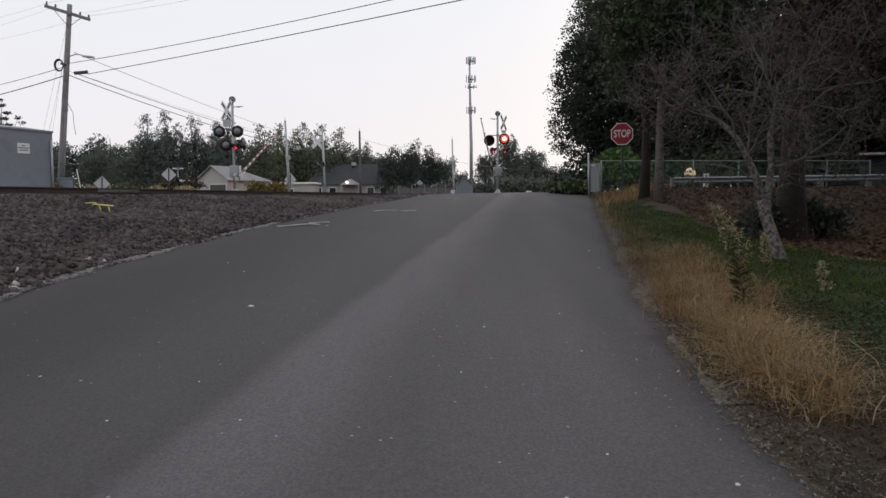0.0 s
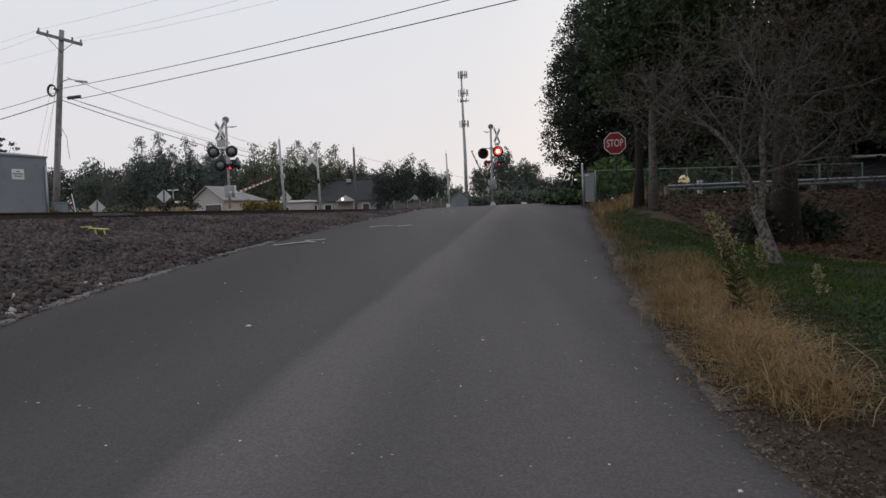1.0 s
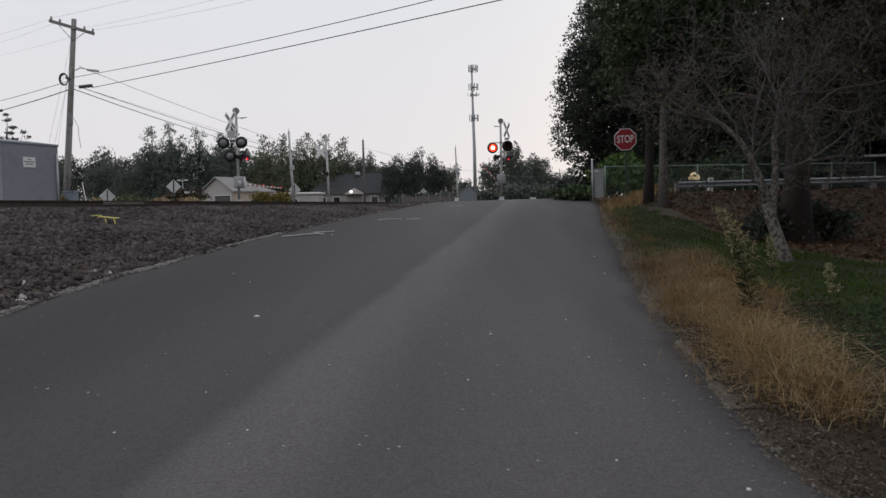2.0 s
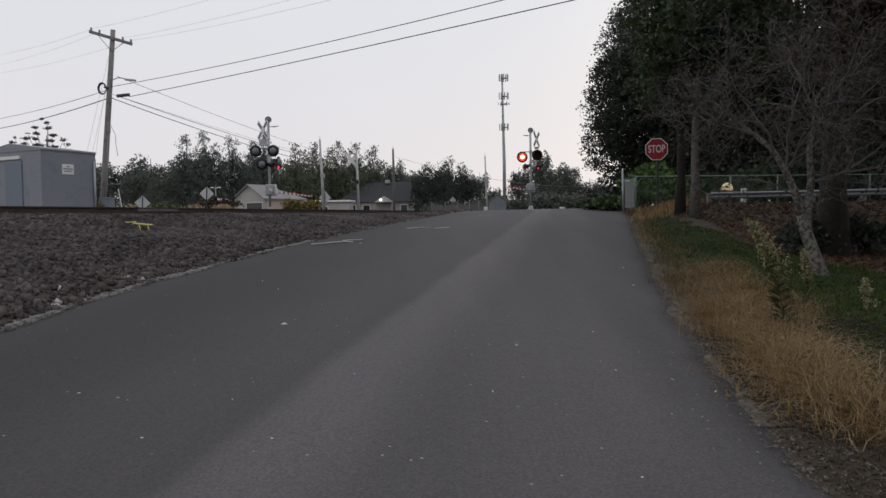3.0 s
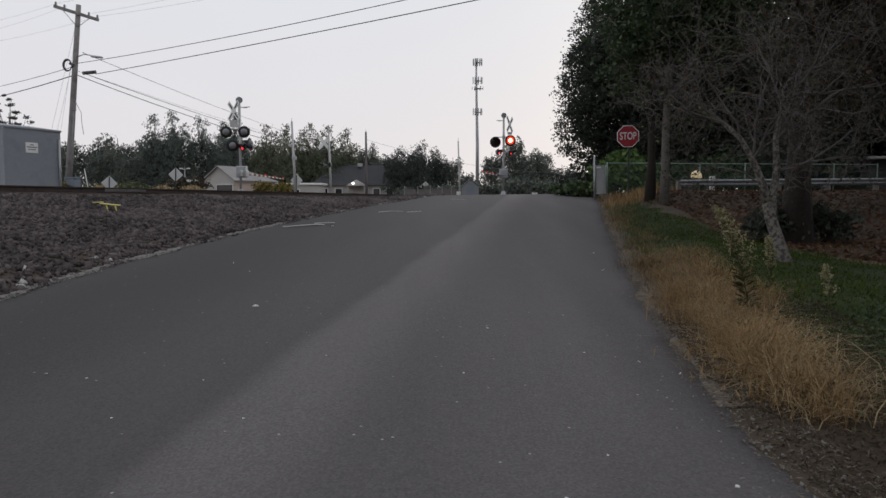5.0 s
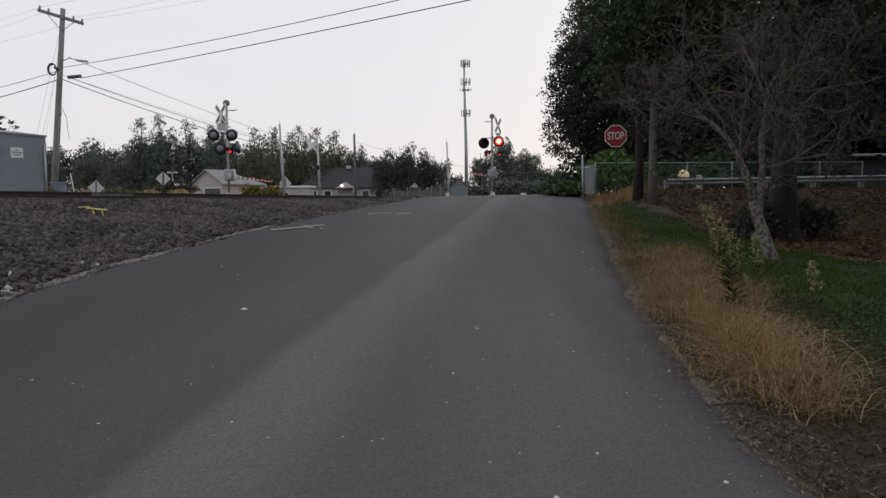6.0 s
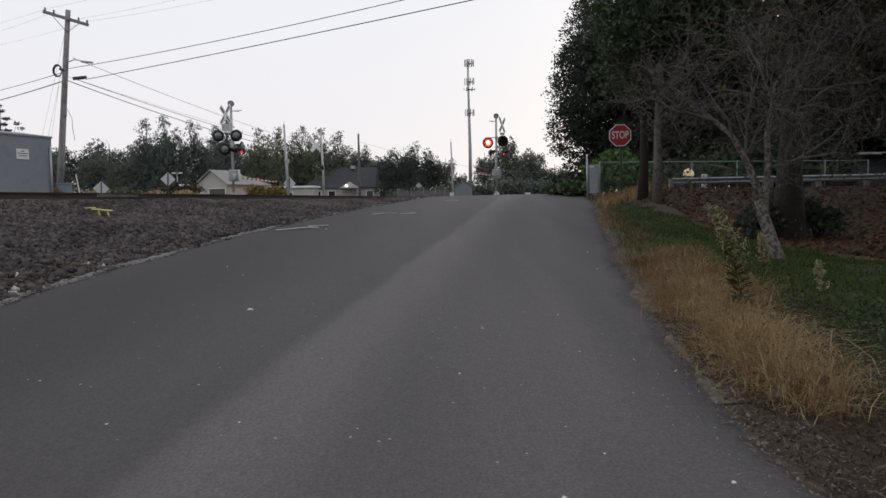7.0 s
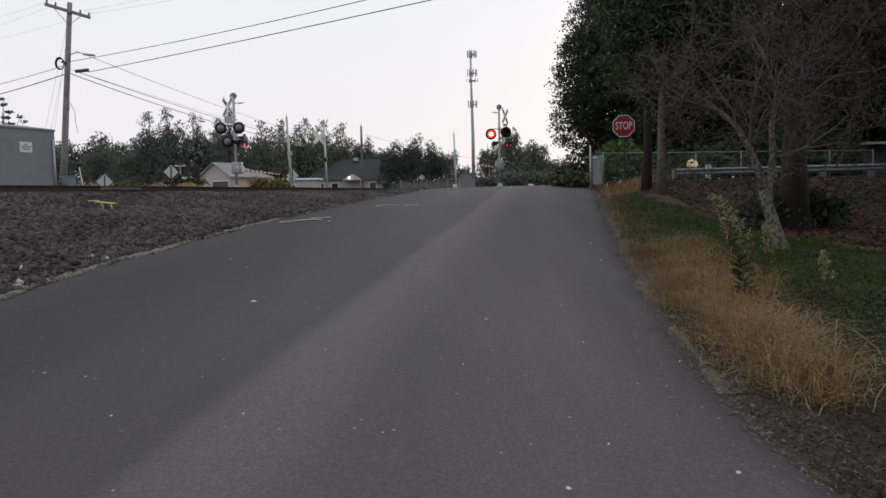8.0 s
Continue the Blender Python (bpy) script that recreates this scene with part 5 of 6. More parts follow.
def build_tower():
    base = Vector((6.55, 150, 1.2))
    t = thing("cell_tower", pose(*base), "tall grey monopole cell tower with antenna racks", "tower")
    part("monopole", Shape().tube([(0, 0, -0.5), (0, 0, 12), (-0.2, 0, 22), (-0.3, 0, 30.3)], [0.42, 0.34, 0.24, 0.17], 16), GALV, t)
    for z, r, panels in ((29.4, 0.95, 12), (25.6, 1.0, 9), (24.0, 1.15, 6), (19.1, 0.95, 9)):
        s = Shape()
        ring = [(r * math.cos(a), r * math.sin(a), z) for a in np.linspace(0, 2 * math.pi, 4)]
        s.tube(ring, 0.07, 6)
        for a in np.linspace(0, 2 * math.pi, 4)[:-1]:
            s.tube([(0, 0, z), (r * math.cos(a), r * math.sin(a), z)], 0.08, 6)
        part("antenna_rack", s, GALV, t)
        hgt = 0.6 if panels == 6 else 1.35
        for i in range(panels):
            a = 2 * math.pi * i / panels
            part("antenna_panel", Shape().box((0, 0, 0), (0.2, 0.12, hgt), 0.03), GALV, t, m=pose(r * math.cos(a), r * math.sin(a), z + 0.1, 0, 0, math.degrees(a) + 90))


def diamond_sign(at, size, yaw, label, tilt=0.0):
    s = thing("warning_sign", pose(*at, 0, tilt, yaw), label, "sign", "diamond signs")
    part("post", Shape().box((0, -0.035, -0.75), (0.07, 0.05, 3.1), 0.005), GREEN_POST if size > 0.7 else GALV, s)
    h = size * 0.707
    part("panel", Shape().plate([(0, -h), (h, 0), (0, h), (-h, 0)], 0.006, pose(0, 0, 0.35)), SIGN_BACK, s, "bare metal back of a diamond sign")


def build_stop_sign():
    at = (6.40, 24.6, ground_z(6.4, 24.6))
    top = 3.72 - at[2]
    s = thing("stop_sign", pose(*at, 0, -1.2, 0), "red octagonal stop sign on a dark green post", "sign")
    part("post", Shape().box((-0.04, 0.03, top / 2 + 0.1), (0.06, 0.04, top + 0.6), 0.006).box((-0.04, 0.055, top / 2 + 0.1), (0.025, 0.02, top + 0.6), 0.004), GREEN_POST, s, "dark green channel post")
    oct_ = lambda r: [(r * math.cos(radians(22.5 + 45 * k)), r * math.sin(radians(22.5 + 45 * k))) for k in range(8)]
    c = pose(-0.06, 0, top, 0, 0, -6)
    pan = part("panel", Shape().plate(oct_(0.405), 0.004, Matrix()), SIGN_WHITE, s, "white-rimmed octagonal panel", c)
    part("red_face", Shape().plate(oct_(0.375), 0.003, pose(0, -0.004, 0)), SIGN_RED, pan)
    me = lettering("STOP", 0.36)
    me.transform(Matrix.Diagonal((0.66, 1.0, 1.0, 1.0)))
    part("lettering", me, SIGN_WHITE, pan, "white STOP lettering", pose(0, -0.009, 0, 90, 0, 0))


# ---- buildings and boxes ----
def build_bungalow():
    b = thing("signal_bungalow", pose(-15.98, 25.37, 1.45, 0, 0, -24), "grey steel signal equipment shed beside the tracks", "shed")
    w, dd, h = 3.4, 2.12, 2.56
    part("body", Shape().box((0, 0, h / 2), (w, dd, h), 0.015), BOX_GREY, b)
    r = Shape()
    v = [(x, y, z) for y in (dd / 2 + 0.08, -dd / 2 - 0.08) for x, z in ((-w / 2 - 0.08, h), (0, h + 0.24), (w / 2 + 0.08, h), (w / 2 + 0.08, h - 0.06), (-w / 2 - 0.08, h - 0.06))]
    r.add(v, [(0, 1, 2, 3, 4), (9, 8, 7, 6, 5), (0, 5, 6, 1), (1, 6, 7, 2), (2, 7, 8, 3), (3, 8, 9, 4), (4, 9, 5, 0)])
    part("roof", r, BOX_GREY, b, "low grey steel roof", pose(0, 0, 0.03) @ Matrix.Diagonal((0.975, 0.95, 1.0, 1)))
    part("vent", Shape().box((-0.2, -dd / 2 - 0.03, h - 0.25), (1.6, 0.06, 0.12), 0.01), WHITE, b)
    part("door", Shape().box((0.2, -dd / 2 - 0.02, 1.15), (0.95, 0.05, 2.1), 0.01), BOX_DARK, b, "grey steel door")
    part("corner_post", Shape().box((w / 2 + 0.01, -dd / 2 - 0.01, h / 2), (0.06, 0.06, h - 0.1), 0.01), BOX_GREY, b)
    part("pipe", Shape().tube([(w / 2 + 0.05, dd / 2 - 0.1, 0.1), (w / 2 + 0.05, dd / 2 - 0.1, h - 0.3)], 0.04, 8), GALV, b)
    sg = part("notice", Shape().box((w / 2 + 0.012, -0.07, 1.90), (0.02, 0.46, 0.36), 0.01), SIGN_WHITE, b, "white notice plate")
    for z, k in ((2.02, 0.16), (1.94, 0.5), (1.86, 0.36)):
        part("lettering_bar", Shape().box((w / 2 + 0.025, -0.07, z - 0.02), (0.008, k * 0.76, 0.035), 0), LENS_GREY, sg)
    cab = thing("small_cabinet", pose(-16.55, 31.2, 1.5, 0, 0, -12), "small grey utility cabinet at the pole", "cabinet")
    part("body", Shape().box((0, 0, 0.5), (0.5, 0.4, 1.0), 0.03), BOX_DARK, cab)
    part("lid", Shape().box((0, 0, 1.03), (0.55, 0.45, 0.06), 0.015), BOX_DARK, cab)
    st = thing("marker_stake", pose(-15.2, 30.0, 1.6, 0, -9, 0), "thin white leaning marker stake", "stake")
    part("stake", Shape().box((0, 0, 0.55), (0.04, 0.025, 1.5), 0.006), WHITE, st)


def gable_house(at, yaw, w, l, wall, ridge, walls, side, roof, label, openings=(), chimney=False, hip=0.0):
    """Gable end at the local front (-y); ridge along y."""
    h = thing("house", pose(*at, 0, 0, yaw), label, "house", "houses beyond the crossing")
    s = Shape()
    s.add([(-w / 2, 0, 0), (w / 2, 0, 0), (w / 2, 0, wall), (0, 0, ridge), (-w / 2, 0, wall), (-w / 2, l, 0), (w / 2, l, 0), (w / 2, l, wall), (0, l, wall + 0.05 if hip else ridge), (-w / 2, l, wall)],
          [(0, 1, 2, 3, 4), (9, 8, 7, 6, 5), (0, 4, 9, 5), (5, 6, 1, 0)])
    part("wall", s, walls, h)
    part("side_wall", Shape().box((w / 2 - 0.04, l / 2, wall / 2), (0.1, l - 0.02, wall), 0.0), side, h)
    r = Shape()
    ov, k = 0.35, (ridge - wall) / (w / 2)
    for sx in (-1, 1):
        e = sx * (w / 2 + ov)
        ze = wall - k * ov
        r.add([(e, -ov, ze), (0, -ov, ridge), (0, l + ov - hip, ridge), (e, l + ov, ze), (e, -ov, ze + 0.14), (0, -ov, ridge + 0.14), (0, l + ov - hip, ridge + 0.14), (e, l + ov, ze + 0.14)], [(0, 1, 2, 3), (4, 5, 6, 7), (0, 1, 5, 4), (3, 2, 6, 7), (0, 3, 7, 4)])
    if hip:
        e, ze = w / 2 + ov, wall - k * ov + 0.14
        r.add([(-e, l + ov, ze), (e, l + ov, ze), (0, l + ov - hip, ridge + 0.14)], [(0, 1, 2)])
    part("roof", r, roof, h, "shingled gable roof")
    for x, z, ww, hh in openings:
        o = part("window", Shape().box((x, -0.02, z), (ww + 0.16, 0.08, hh + 0.16), 0.01), WHITE, h)
        part("pane", Shape().box((x, -0.06, z), (ww, 0.03, hh), 0.005), GLASS_DARK, o)
    if chimney:
        part("chimney", Shape().box((0.4, l * 0.5, ridge + 0.3), (0.5, 0.5, 1.0), 0.02), SHINGLE_DARK, h)
    return h


def build_houses():
    gable_house((-29.0, 90, 0.95), -28, 5.2, 7.6, 3.35, 5.0, SIDING, SIDING_PINK, SHINGLE, "pale house with a grey shingled gable roof", [(0.95, 1.9, 2.7, 1.6)], False, 5.2)
    # long low house with a dark hipped roof and a lit porch
    h = thing("house", pose(-13.9, 108, 1.0), "long pale house with a dark roof and a lit porch", "house", "houses beyond the crossing")
    part("wall", Shape().box((0, 3, 1.5), (12.6, 6, 3.1), 0.02), SIDING, h)
    r = Shape()
    r.add([(-7.0, -0.6, 3.0), (7.0, -0.6, 3.0), (7.0, 6.8, 3.0), (-7.0, 6.8, 3.0), (-3.6, 3, 6.2), (4.4, 3, 6.2)], [(0, 1, 5, 4), (1, 2, 5), (2, 3, 4, 5), (3, 0, 4), (3, 2, 1, 0)])
    part("roof", r, SHINGLE_DARK, h, "dark shingled hip roof")
    po = part("porch", Shape().plate([(-1.5, 2.9), (1.5, 2.9), (0, 3.8)], 1.6, pose(0.3, -1.2, 0)).box((-1.0, -1.8, 1.4), (0.15, 0.15, 3.0), 0.01).box((1.6, -1.8, 1.4), (0.15, 0.15, 3.0), 0.01), SIDING, h, "small gabled porch")
    part("porch_lamp", Shape().lathe((-0.1, -2.2, 3.25), (0, -1, 0), [(-0.14, 0), (-0.1, 0.12), (0, 0.17), (0.1, 0.12), (0.14, 0)], 14), PORCH, po, "lit white porch lamp")
    for x in (-4.8, -2.6, 3.2, 5.2):
        o = part("window", Shape().box((x, -0.02, 1.95), (1.2, 0.1, 1.3), 0.01), WHITE, h)
        part("pane", Shape().box((x, -0.06, 1.95), (0.95, 0.06, 1.05), 0.005), GLASS_DARK, o)
    for x in (0.4,):
        part("roof_vent", Shape().box((x, 2.4, 6.2), (0.7, 0.5, 0.5), 0.04), GALV, h)
    m = thing("mobile_home", pose(-24.0, 98, 1.0), "long white flat-roofed mobile home", "house", "houses beyond the crossing")
    part("body", Shape().box((0, 2, 1.5), (13, 4, 2.6), 0.05), SIDING, m)
    part("roof", Shape().box((0, 2, 2.95), (13.5, 4.6, 0.28), 0.06), WHITE, m, "white flat roof")
    for x in (-4.5, -1.0, 3.0):
        o = part("window", Shape().box((x, -0.02, 1.8), (1.3, 0.08, 0.9), 0.01), WHITE, m)
        part("pane", Shape().box((x, -0.06, 1.8), (1.1, 0.05, 0.7), 0.005), GLASS_DARK, o)
    k = thing("shelter", pose(-27.6, 76, 1.0), "small open shelter with a white roof", "shelter")
    part("roof", Shape().box((0, 0, 2.7), (2.3, 1.8, 0.22), 0.06), WHITE, k)
    for x in (-0.95, 0.95):
        part("post", Shape().box((x, 0, 1.3), (0.14, 0.14, 2.7), 0.01), GALV, k)
    part("back_panel", Shape().box((0.0, 0.8, 1.3), (1.9, 0.05, 2.5), 0.01), GLASS_DARK, k)
    c = thing("signal_case", pose(1.95, 58, 1.55), "grey metal equipment case with a peaked roof", "cabinet")
    part("body", Shape().plate([(-0.68, 0), (0.68, 0), (0.68, 1.15), (0, 1.68), (-0.68, 1.15)], 1.3, Matrix()), GALV_OLD, c)
    for sx in (-1, 1):
        part("roof_panel", Shape().box((sx * 0.38, 0, 1.48), (0.98, 1.5, 0.05), 0.01, pose(0, 0, 0, 0, sx * 38, 0)), BOX_GREY, c)
    part("door", Shape().box((0, -0.67, 0.6), (0.6, 0.04, 1.05), 0.01), BOX_DARK, c)
    part("side_box", Shape().box((-0.95, -0.2, 0.35), (0.35, 0.3, 0.8), 0.03), WHITE, c, "small white box")
    for i, (x, y) in enumerate(((-4.3, 84), (-2.7, 84), (-1.2, 84), (0.2, 84), (1.3, 84))):
        f = thing("fence_panel", pose(x, y, 1.0, 0, 0, 3 * (i - 2)), "weathered grey wooden fence panel", "fence", "fence panels")
        part("board", Shape().box((0, 0, 1.0), (1.35, 0.04, 1.9), 0.01), DARK_POLE, f)
        part("post", Shape().box((-0.72, 0, 1.15), (0.1, 0.1, 2.3), 0.01), WOOD_POLE, f)
    lp = simple_pole((-30.4, 82, 1.0), (-30.4, 82, 5.3), 0.07, GALV, "thin grey light pole with two lamp heads")
    for x in (-0.42, 0.42):
        part("lamp_head", Shape().box((x, 0, 4.35), (0.36, 0.28, 0.12), 0.03).tube([(0, 0, 4.25), (x, 0, 4.33)], 0.03, 6), WHITE, lp)


def build_fence():
    """Chain-link fence with a slatted gate leaf, beyond it a guardrail."""
    g = thing("gate", pose(5.66, 27.0, 1.72, 0, -1, 0), "grey slatted chain-link gate leaf beside the road", "gate")
    part("gate_post", Shape().tube([(0, 0, -0.2), (0, 0, 1.42)], 0.035, 10).lathe((0, 0, 1.42), (0, 0, 1), [(0, 0.042), (0.05, 0.03), (0.06, 0)], 10), GALV, g)
    part("gate_frame", Shape().tube([(0.06, 0, 0.04), (0.06, 0, 1.12), (0.42, 0, 1.12), (0.42, 0, 0.04), (0.06, 0, 0.04)], 0.022, 8), GALV, g)
    slat = Shape().box((0, 0, 0), (0.032, 0.012, 1.06), 0.002).mesh("slat")
    for i in range(10):
        part("slat", slat, GALV, g, m=pose(0.085 + 0.035 * i, 0.004 * (i % 2), 0.58))
    part("gate_plate", Shape().box((0.16, -0.03, 1.04), (0.18, 0.008, 0.05), 0.003), SIGN_WHITE, g)
    f = thing("chain_link_fence", pose(0, 0, 0), "green coated chain-link fence along the street", "fence")
    a, b = Vector((6.15, 27.1, 1.75)), Vector((17.2, 28.3, 1.75))
    n = 6
    for i in range(n + 1):
        p = a.lerp(b, i / n)
        part("post", Shape().tube([p - Vector((0, 0, 0.2)), p + Vector((0, 0, 1.22))], 0.028, 8), GREEN_LINK, f)
    part("top_rail", Shape().tube([a + Vector((0, 0, 1.18)), b + Vector((0, 0, 1.18))], 0.02, 8), GREEN_LINK, f)
    s = Shape()
    u = (b - a).normalized()
    L = (b - a).length
    x = -1.1
    while x < L:
        for sg in (1, -1):
            x0, x1 = (x, x + 1.1) if sg > 0 else (x + 1.1, x)
            t0, t1 = max(0, min(L, x0)), max(0, min(L, x1))
            if abs(t1 - t0) > 0.05:
                z0, z1 = 0.06 + (t0 - x0) * sg * 1.0, 0.06 + (t1 - x0) * sg * 1.0
                s.tube([a + u * t0 + Vector((0, 0.01 * sg, z0)), a + u * t1 + Vector((0, 0.01 * sg, z1))], 0.0024, 3, caps=False)
        x += 0.11
    part("mesh_wire", s, GREEN_LINK, f, "thin woven diamond wire")
    r = thing("guardrail", pose(0, 0, 0), "galvanized steel guardrail on wooden posts above the bank", "guardrail")
    prof = [(0.0, 0.155), (-0.04, 0.12), (-0.075, 0.09), (-0.04, 0.04), (0.0, 0.0), (-0.04, -0.04), (-0.075, -0.09), (-0.04, -0.12), (0.0, -0.155)]
    p0, p1 = Vector((8.35, 25.3, 2.12)), Vector((21.5, 26.6, 2.26))
    e = (p1 - p0)
    for k in range(3):
        q0, q1 = p0 + e * (k / 3), p0 + e * ((k + 1) / 3 + 0.01)
        v = [q + Vector((0, y - 0.012 * k, 0.78 * z)) for q in (q0, q1) for y, z in prof]
        v += [p + Vector((0, 0.006, 0)) for p in v]
        m = len(prof)
        part("rail_beam", Shape().add(v, [(i, i + 1, i + 1 + m, i + m) for i in range(m - 1)] + [(i + 2 * m, i + m + 2 * m, i + 1 + m + 2 * m, i + 1 + 2 * m) for i in range(m - 1)]), GALV_OLD, r)
    for k in range(8):
        p = p0 + e * (0.095 if k == 1 else k / 7)
        part("post", Shape().box(p + Vector((0, 0.13, -0.22 if k == 1 else -0.37)), (0.15, 0.2, 0.9), 0.015), WHITE if k == 1 else WOOD_POLE, r)
    lamp = thing("globe_lamp", pose(9.35, 26.5, 1.9), "low lamp with a softly lit cream dome", "lamp")
    part("lamp_post", Shape().tube([(0, 0, -0.2), (0, 0, 0.45)], 0.05, 8), GREEN_POST, lamp)
    part("dome", Shape().lathe((0, 0, 0.44), (0, 0, 1), [(0, 0.17), (0.02, 0.21), (0.12, 0.2), (0.22, 0.14), (0.27, 0.06), (0.28, 0)], 18), WARM, lamp, "cream lit dome")
    # low dark building past the bank
    h = thing("garage", pose(21.2, 29.5, 1.6, 0, 0, -6), "low dark building with a pale eave under the trees", "building")
    part("wall", Shape().box((0, 2, 0.7), (7.0, 4, 1.9), 0.02), SHINGLE_DARK, h)
    part("eave", Shape().box((0, -0.2, 1.68), (7.4, 0.4, 0.1), 0.02), SIDING, h, "pale eave board")
    part("door_lamp", Shape().lathe((0.5, -0.12, 1.1), (0, -1, 0), [(0, 0.11), (0.08, 0.1), (0.12, 0)], 12), AMBER, h, "dim amber wall lamp")


# ---- small things near the camera ----
def build_small():
    rng = np.random.default_rng(14)
    y = thing("plastic_tray", pose(-7.0, 14.6, ground_z(-7.0, 14.6) + 0.05, 0, 6, 12), "broken yellow plastic tray lying on the ballast", "debris")
    part("tray", Shape().box((0, 0, 0.10), (0.36, 0.24, 0.025), 0.01).box((-0.24, 0.02, 0.12), (0.2, 0.09, 0.02), 0.01, pose(0, 0, 0, 0, -8, 0)), YELLOW, y)
    for x in (-0.05, 0.12):
        part("leg", Shape().tube([(x, -0.08, 0.09), (x + 0.05, -0.12, -0.04)], [0.018, 0.012], 6), YELLOW, y)

    def rock(x, yy, s, material, label):
        me = stones(rng, np.array([(0, 0, 0)]), np.array([s]), "stone")
        me.transform(Matrix.Diagonal((1.15, 1.0, 0.6, 1)))
        ob = part("stone", me, material, m=pose(x, yy, (road_z(yy) if lerp_table(FOOT, yy) + 0.15 < x < lerp_table(EDGE, yy) else ground_z(x, yy)) + (0.016 if s < 0.035 else 0.0) + s * 0.35))
        tagged(ob, label, "stone", "loose pale stones")
    for x, yy, s in ((-4.98, 10.35, 0.07), (-4.85, 10.45, 0.06), (-5.14, 10.25, 0.05), (-5.35, 8.85, 0.06), (-5.05, 8.3, 0.05), (-4.98, 8.15, 0.04), (-4.0, 17.3, 0.06)):
        rock(x, yy, s, PALE_STONE, "pale chalky stone at the ballast foot")
    for x, yy, s in ((-1.92, 7.0, 0.034), (1.30, 3.06, 0.015), (0.12, 4.77, 0.009), (-2.62, 9.3, 0.016), (-2.58, 15.93, 0.034), (0.52, 2.94, 0.013), (-1.62, 4.6, 0.009), (1.1, 6.6, 0.014), (2.35, 11.2, 0.022), (2.1, 9.4, 0.022), (-0.47, 3.78, 0.009), (-0.28, 3.62, 0.009), (1.05, 5.29, 0.01), (0.36, 6.08, 0.013), (-3.08, 10.11, 0.02), (-2.42, 4.64, 0.011), (-2.75, 4.74, 0.011), (1.4, 5.04, 0.014), (1.6, 4.75, 0.013), (-1.15, 3.9, 0.008), (0.8, 3.4, 0.008), (-0.9, 5.2, 0.009), (-1.9, 3.9, 0.009)):
        rock(x, yy, 0.72 * s, WHITE_PEBBLE, "small white pebble lying on the asphalt")
    # sprayed white survey marks
    for pts, w in ((((-3.7, 15.9), (-3.35, 16.2)), 0.035), (((-3.4, 16.2), (-3.05, 16.5), (-2.85, 16.35)), 0.045), (((-3.15, 16.8), (-2.7, 16.95)), 0.045), (((-1.95, 20.6), (-1.65, 20.95), (-1.3, 20.85)), 0.05), (((-1.15, 20.6), (-0.75, 20.85)), 0.05), (((0.2, 27.5), (0.7, 27.6)), 0.08)):
        s = Shape()
        k = [Vector((a, b, road_z(b) + 0.025)) for a, b in pts]
        for p, q in zip(k, k[1:]):
            d = (q - p).cross(Vector((0, 0, 1))).normalized() * w
            s.add([p - d, q - d, q + d, p + d, p - d - Vector((0, 0, 0.012)), q - d - Vector((0, 0, 0.012)), q + d - Vector((0, 0, 0.012)), p + d - Vector((0, 0, 0.012))], [(0, 1, 2, 3), (0, 4, 5, 1), (2, 6, 7, 3), (1, 5, 6, 2), (3, 7, 4, 0)])
        tagged(part("paint_mark", s, CHALK), "faded white sprayed marking on the asphalt", "marking", kind="structure")
    mk = thing("kerb_marker", pose(4.15, 33.2, 1.79, 0, 0, 8), "small white concrete kerb marker on the crest", "marker")
    part("block", Shape().box((0, 0, 0.04), (0.24, 0.12, 0.12), 0.02), WHITE, mk)
    z = ground_z(3.77, 5.5) - 0.09
    m = thing("marker_post", pose(3.77, 5.5, z), "dark tapered marker post with an orange reflector", "post")
    part("post", Shape().add([(x * w, yy * w * 0.5, h) for h, w in ((-0.1, 0.11), (0.02, 0.105), (0.42, 0.05), (0.46, 0.035)) for x, yy in ((-1, -1), (1, -1), (1, 1), (-1, 1))], [(4 * i + k, 4 * i + (k + 1) % 4, 4 * i + 4 + (k + 1) % 4, 4 * i + 4 + k) for i in range(3) for k in range(4)] + [(12, 13, 14, 15)]), BLACK, m)
    part("reflector", Shape().lathe((0, -0.03, 0.5), (0, -1, 0), [(-0.02, 0), (-0.02, 0.045), (0.02, 0.042), (0.03, 0)], 14), ORANGE, m, "round orange reflector")


build_ground()
build_road()
build_ballast()
build_signals_out = build_signals()
build_utility_pole()
P1 = simple_pole((-11.75, 55, 1.5), (-11.99, 55, 7.6), 0.115, ALU, "pale grey metal pole beyond the crossing", (0.55,))
P2 = simple_pole((-9.80, 60, 1.5), (-9.97, 60, 7.6), 0.105, ALU, "pale grey pole carrying a distant crossbuck")
crossbuck(P2, (-0.55, -0.2, 4.95), 40, 1.45, 0, False)
for lx in (-0.72, -0.1):
    flasher(P2, (lx, -0.15, 3.1), -60, 0, True, False, 0.12, 0.22)
part("crossarm", Shape().tube([(-0.8, 0, 3.1), (0.0, 0, 3.1)], 0.04, 6), GALV, P2)
simple_pole((-7.95, 70, 1.5), (-7.95, 70, 8.3), 0.14, DARK_POLE, "dark wooden utility pole beyond the crossing")
simple_pole((1.15, 60, 1.5), (1.0, 60, 6.5), 0.085, ALU, "thin pale pole beyond the crossing", (0.62,))
build_tower()
build_bungalow()
build_houses()
diamond_sign((-23.95, 50, 2.45), 0.76, 32, "back of a diamond warning sign on a dark post", 3)
diamond_sign((-19.2, 50, 3.05), 0.72, 8, "back of a diamond warning sign on a dark post", 2)
diamond_sign((-12.75, 60, 2.95), 0.8, -15, "back of a diamond warning sign on a dark post", 2)
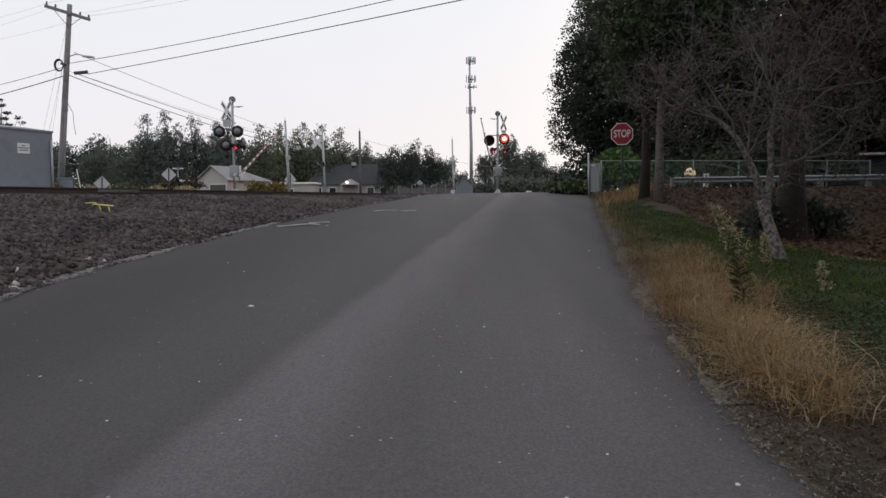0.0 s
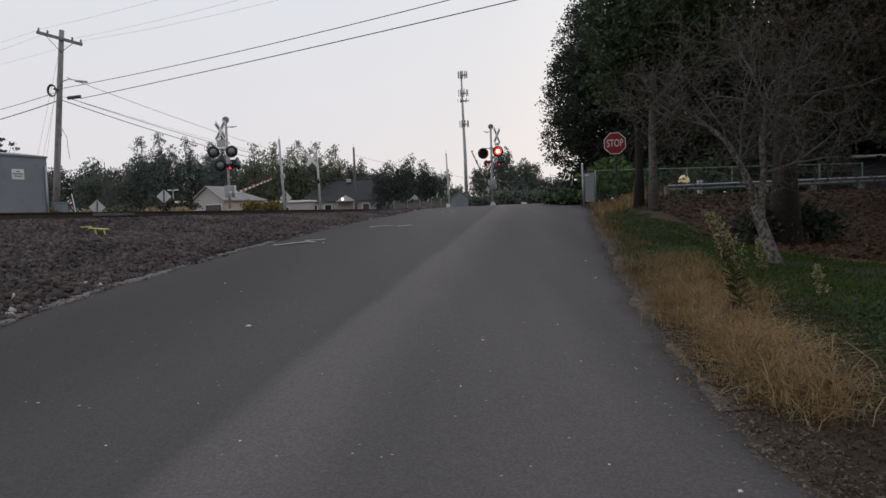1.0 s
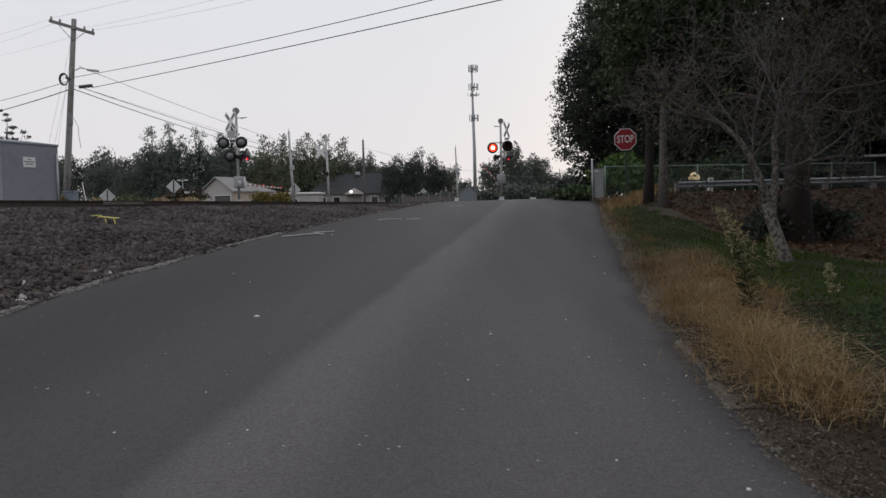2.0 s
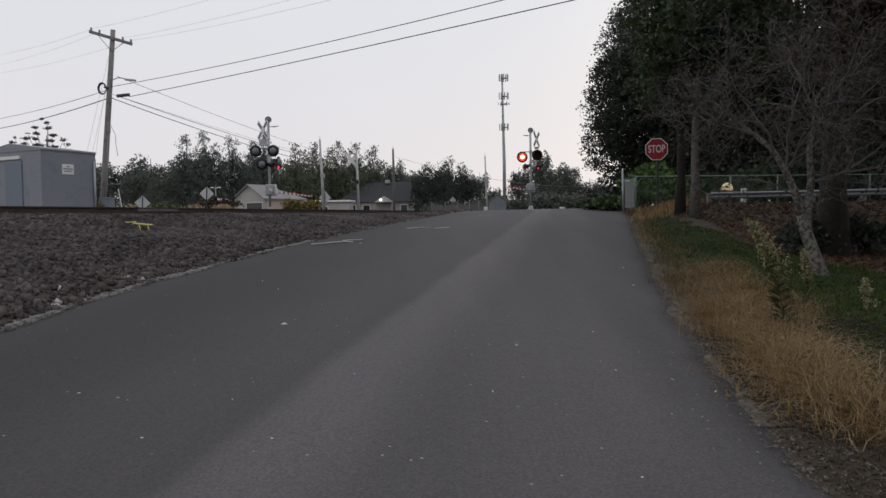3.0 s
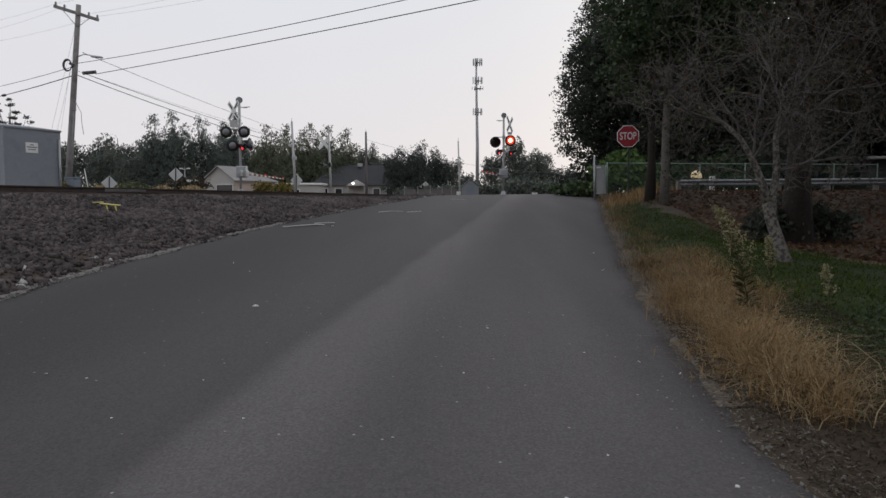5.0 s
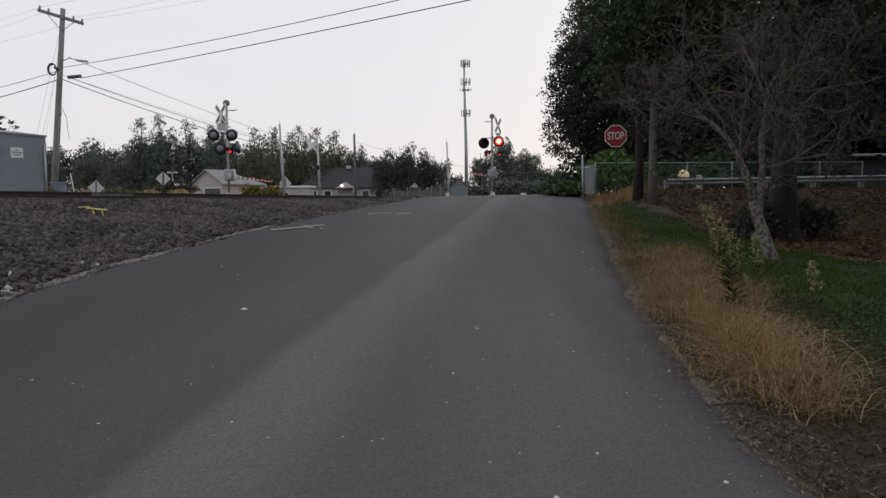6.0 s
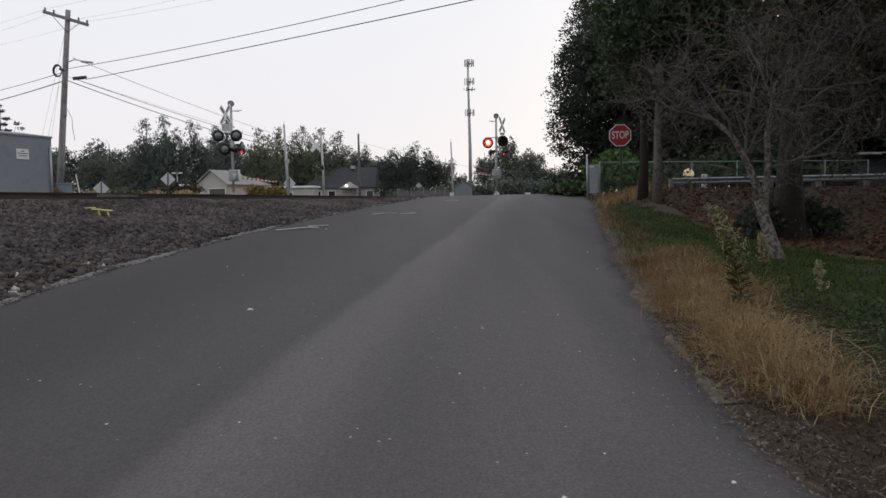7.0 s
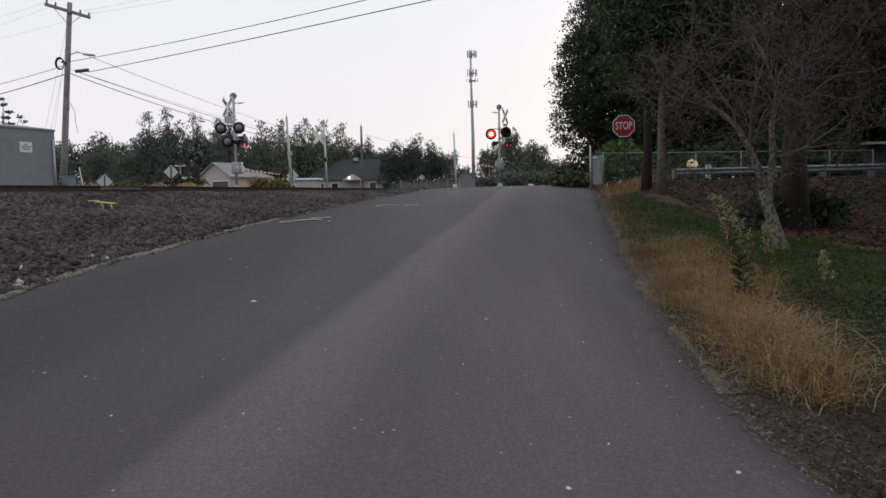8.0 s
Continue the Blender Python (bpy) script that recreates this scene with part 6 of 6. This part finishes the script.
diamond_sign((-3.1, 105, 3.7), 0.7, 20, "small distant diamond sign", 0)
build_stop_sign()
build_fence()
build_far_trees()
build_near_trees()
build_feathery_tree()
build_bare_tree()
bush((7.6, 28.6, 1.7), 1.5, 1.75, LEAF_BRIGHT, 71, "bright green leafy bush behind the fence", 0.14, 220)
bush((5.6, 31.0, 1.7), 1.1, 0.7, LEAF_MID, 72, "low green bush by the road crest", 0.14, 140)
bush((11.0, 30.4, 1.75), 2.6, 1.9, LEAF_MID, 73, "spreading green bush behind the fence", 0.14, 320)
bush((14.5, 29.6, 1.75), 2.6, 2.2, LEAF_DARK, 74, "dark bush behind the fence", 0.14, 320)
bush((-21.0, 86, 1.4), 2.2, 2.4, LEAF_YELLOW, 75, "yellowish shrub beside the pale house", 0.22, 160)
bush((6.25, 13.4, ground_z(6.25, 13.4)), 0.6, 0.9, LEAF_DARK, 76, "dark suckers round the thick trunk", 0.07, 120)
bush((7.25, 13.5, ground_z(7.25, 13.5)), 0.55, 0.8, LEAF_DARK, 77, "dark suckers round the thick trunk", 0.07, 120)
bush((-34, 72, 1.4), 4.0, 2.0, LEAF_OLIVE, 78, "low scrub on the far side of the tracks", 0.2, 260)
bush((-25.5, 70, 1.4), 2.2, 2.4, LEAF_UMBER, 79, "low brownish scrub on the far side of the tracks", 0.2, 220)
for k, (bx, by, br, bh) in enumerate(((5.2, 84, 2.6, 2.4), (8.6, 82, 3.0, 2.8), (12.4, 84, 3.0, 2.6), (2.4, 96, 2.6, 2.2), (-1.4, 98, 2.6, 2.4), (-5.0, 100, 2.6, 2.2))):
    # scrub in the same haze-lightened leaf colour
    bush((bx, by, 1.3), br, bh, LEAF_HAZED, 90 + k, "low dark scrub under the far trees", 0.24, 200)
bush((-38.5, 62, 1.4), 3.0, 1.6, LEAF_YELLOW, 80, "low dry scrub on the far side of the tracks", 0.2, 200)
bush((-17.1, 31.0, 1.45), 0.5, 1.1, LEAF_YELLOW, 82, "yellow-green weeds at the foot of the pole", 0.09, 60)
for k, (bx, by, br, bh) in enumerate(((-25.2, 52, 1.8, 1.3), (-22.3, 54, 1.6, 1.4), (-20.0, 56, 1.5, 1.3))):
    bush((bx, by, 1.4), br, bh, GRASS_PALE, 83 + k, "low pale dry brush beyond the tracks", 0.13, 150)
for k, (bx, by) in enumerate(((10.4, 36.5), (13.0, 35.5), (17.0, 36.0), (22.0, 35.5), (27.5, 36.0))):
    bush((bx, by, 1.6), 3.4, 3.4, LEAF_DARK, 110 + k, "dark undergrowth below the roadside trees", 0.2, 420)
build_verge()
weed((2.80, 6.47, ground_z(2.80, 6.47)), 1.03, 31, -0.33, "tall leafy weed with pale seed heads in dry grass")
weed((3.42, 7.4, ground_z(3.42, 7.4)), 0.62, 32, -0.03, "smaller weed with pale seed heads", 0.6)
weed((3.36, 6.1, ground_z(3.36, 6.1)), 0.5, 33, -0.06, "smaller weed with pale seed heads", 0.3)
build_small()
build_track()


def motions():
    for lamp, phase in keyed:
        walk(lamp, flash_rows(phase))
    right, left = build_signals_out
    walk(right, [(t, pose(-0.28, -0.1, 1.30, a, 0, 164)) for t, a in ((0.0, 41.0), (0.5, 32.0), (1.0, 23.5), (1.5, 15.0), (2.0, 9.0), (2.5, 3.5), (2.9, 0.3), (3.2, 0.0), (8.0, 0.0))])
    walk(left, [(t, pose(0.32, 0.1, 1.10, a, 0, 0)) for t, a in ((0.0, 18.5), (0.5, 13.0), (1.0, 8.0), (1.5, 3.2), (1.9, 0.4), (2.2, 0.0), (8.0, 0.0))])


motions()
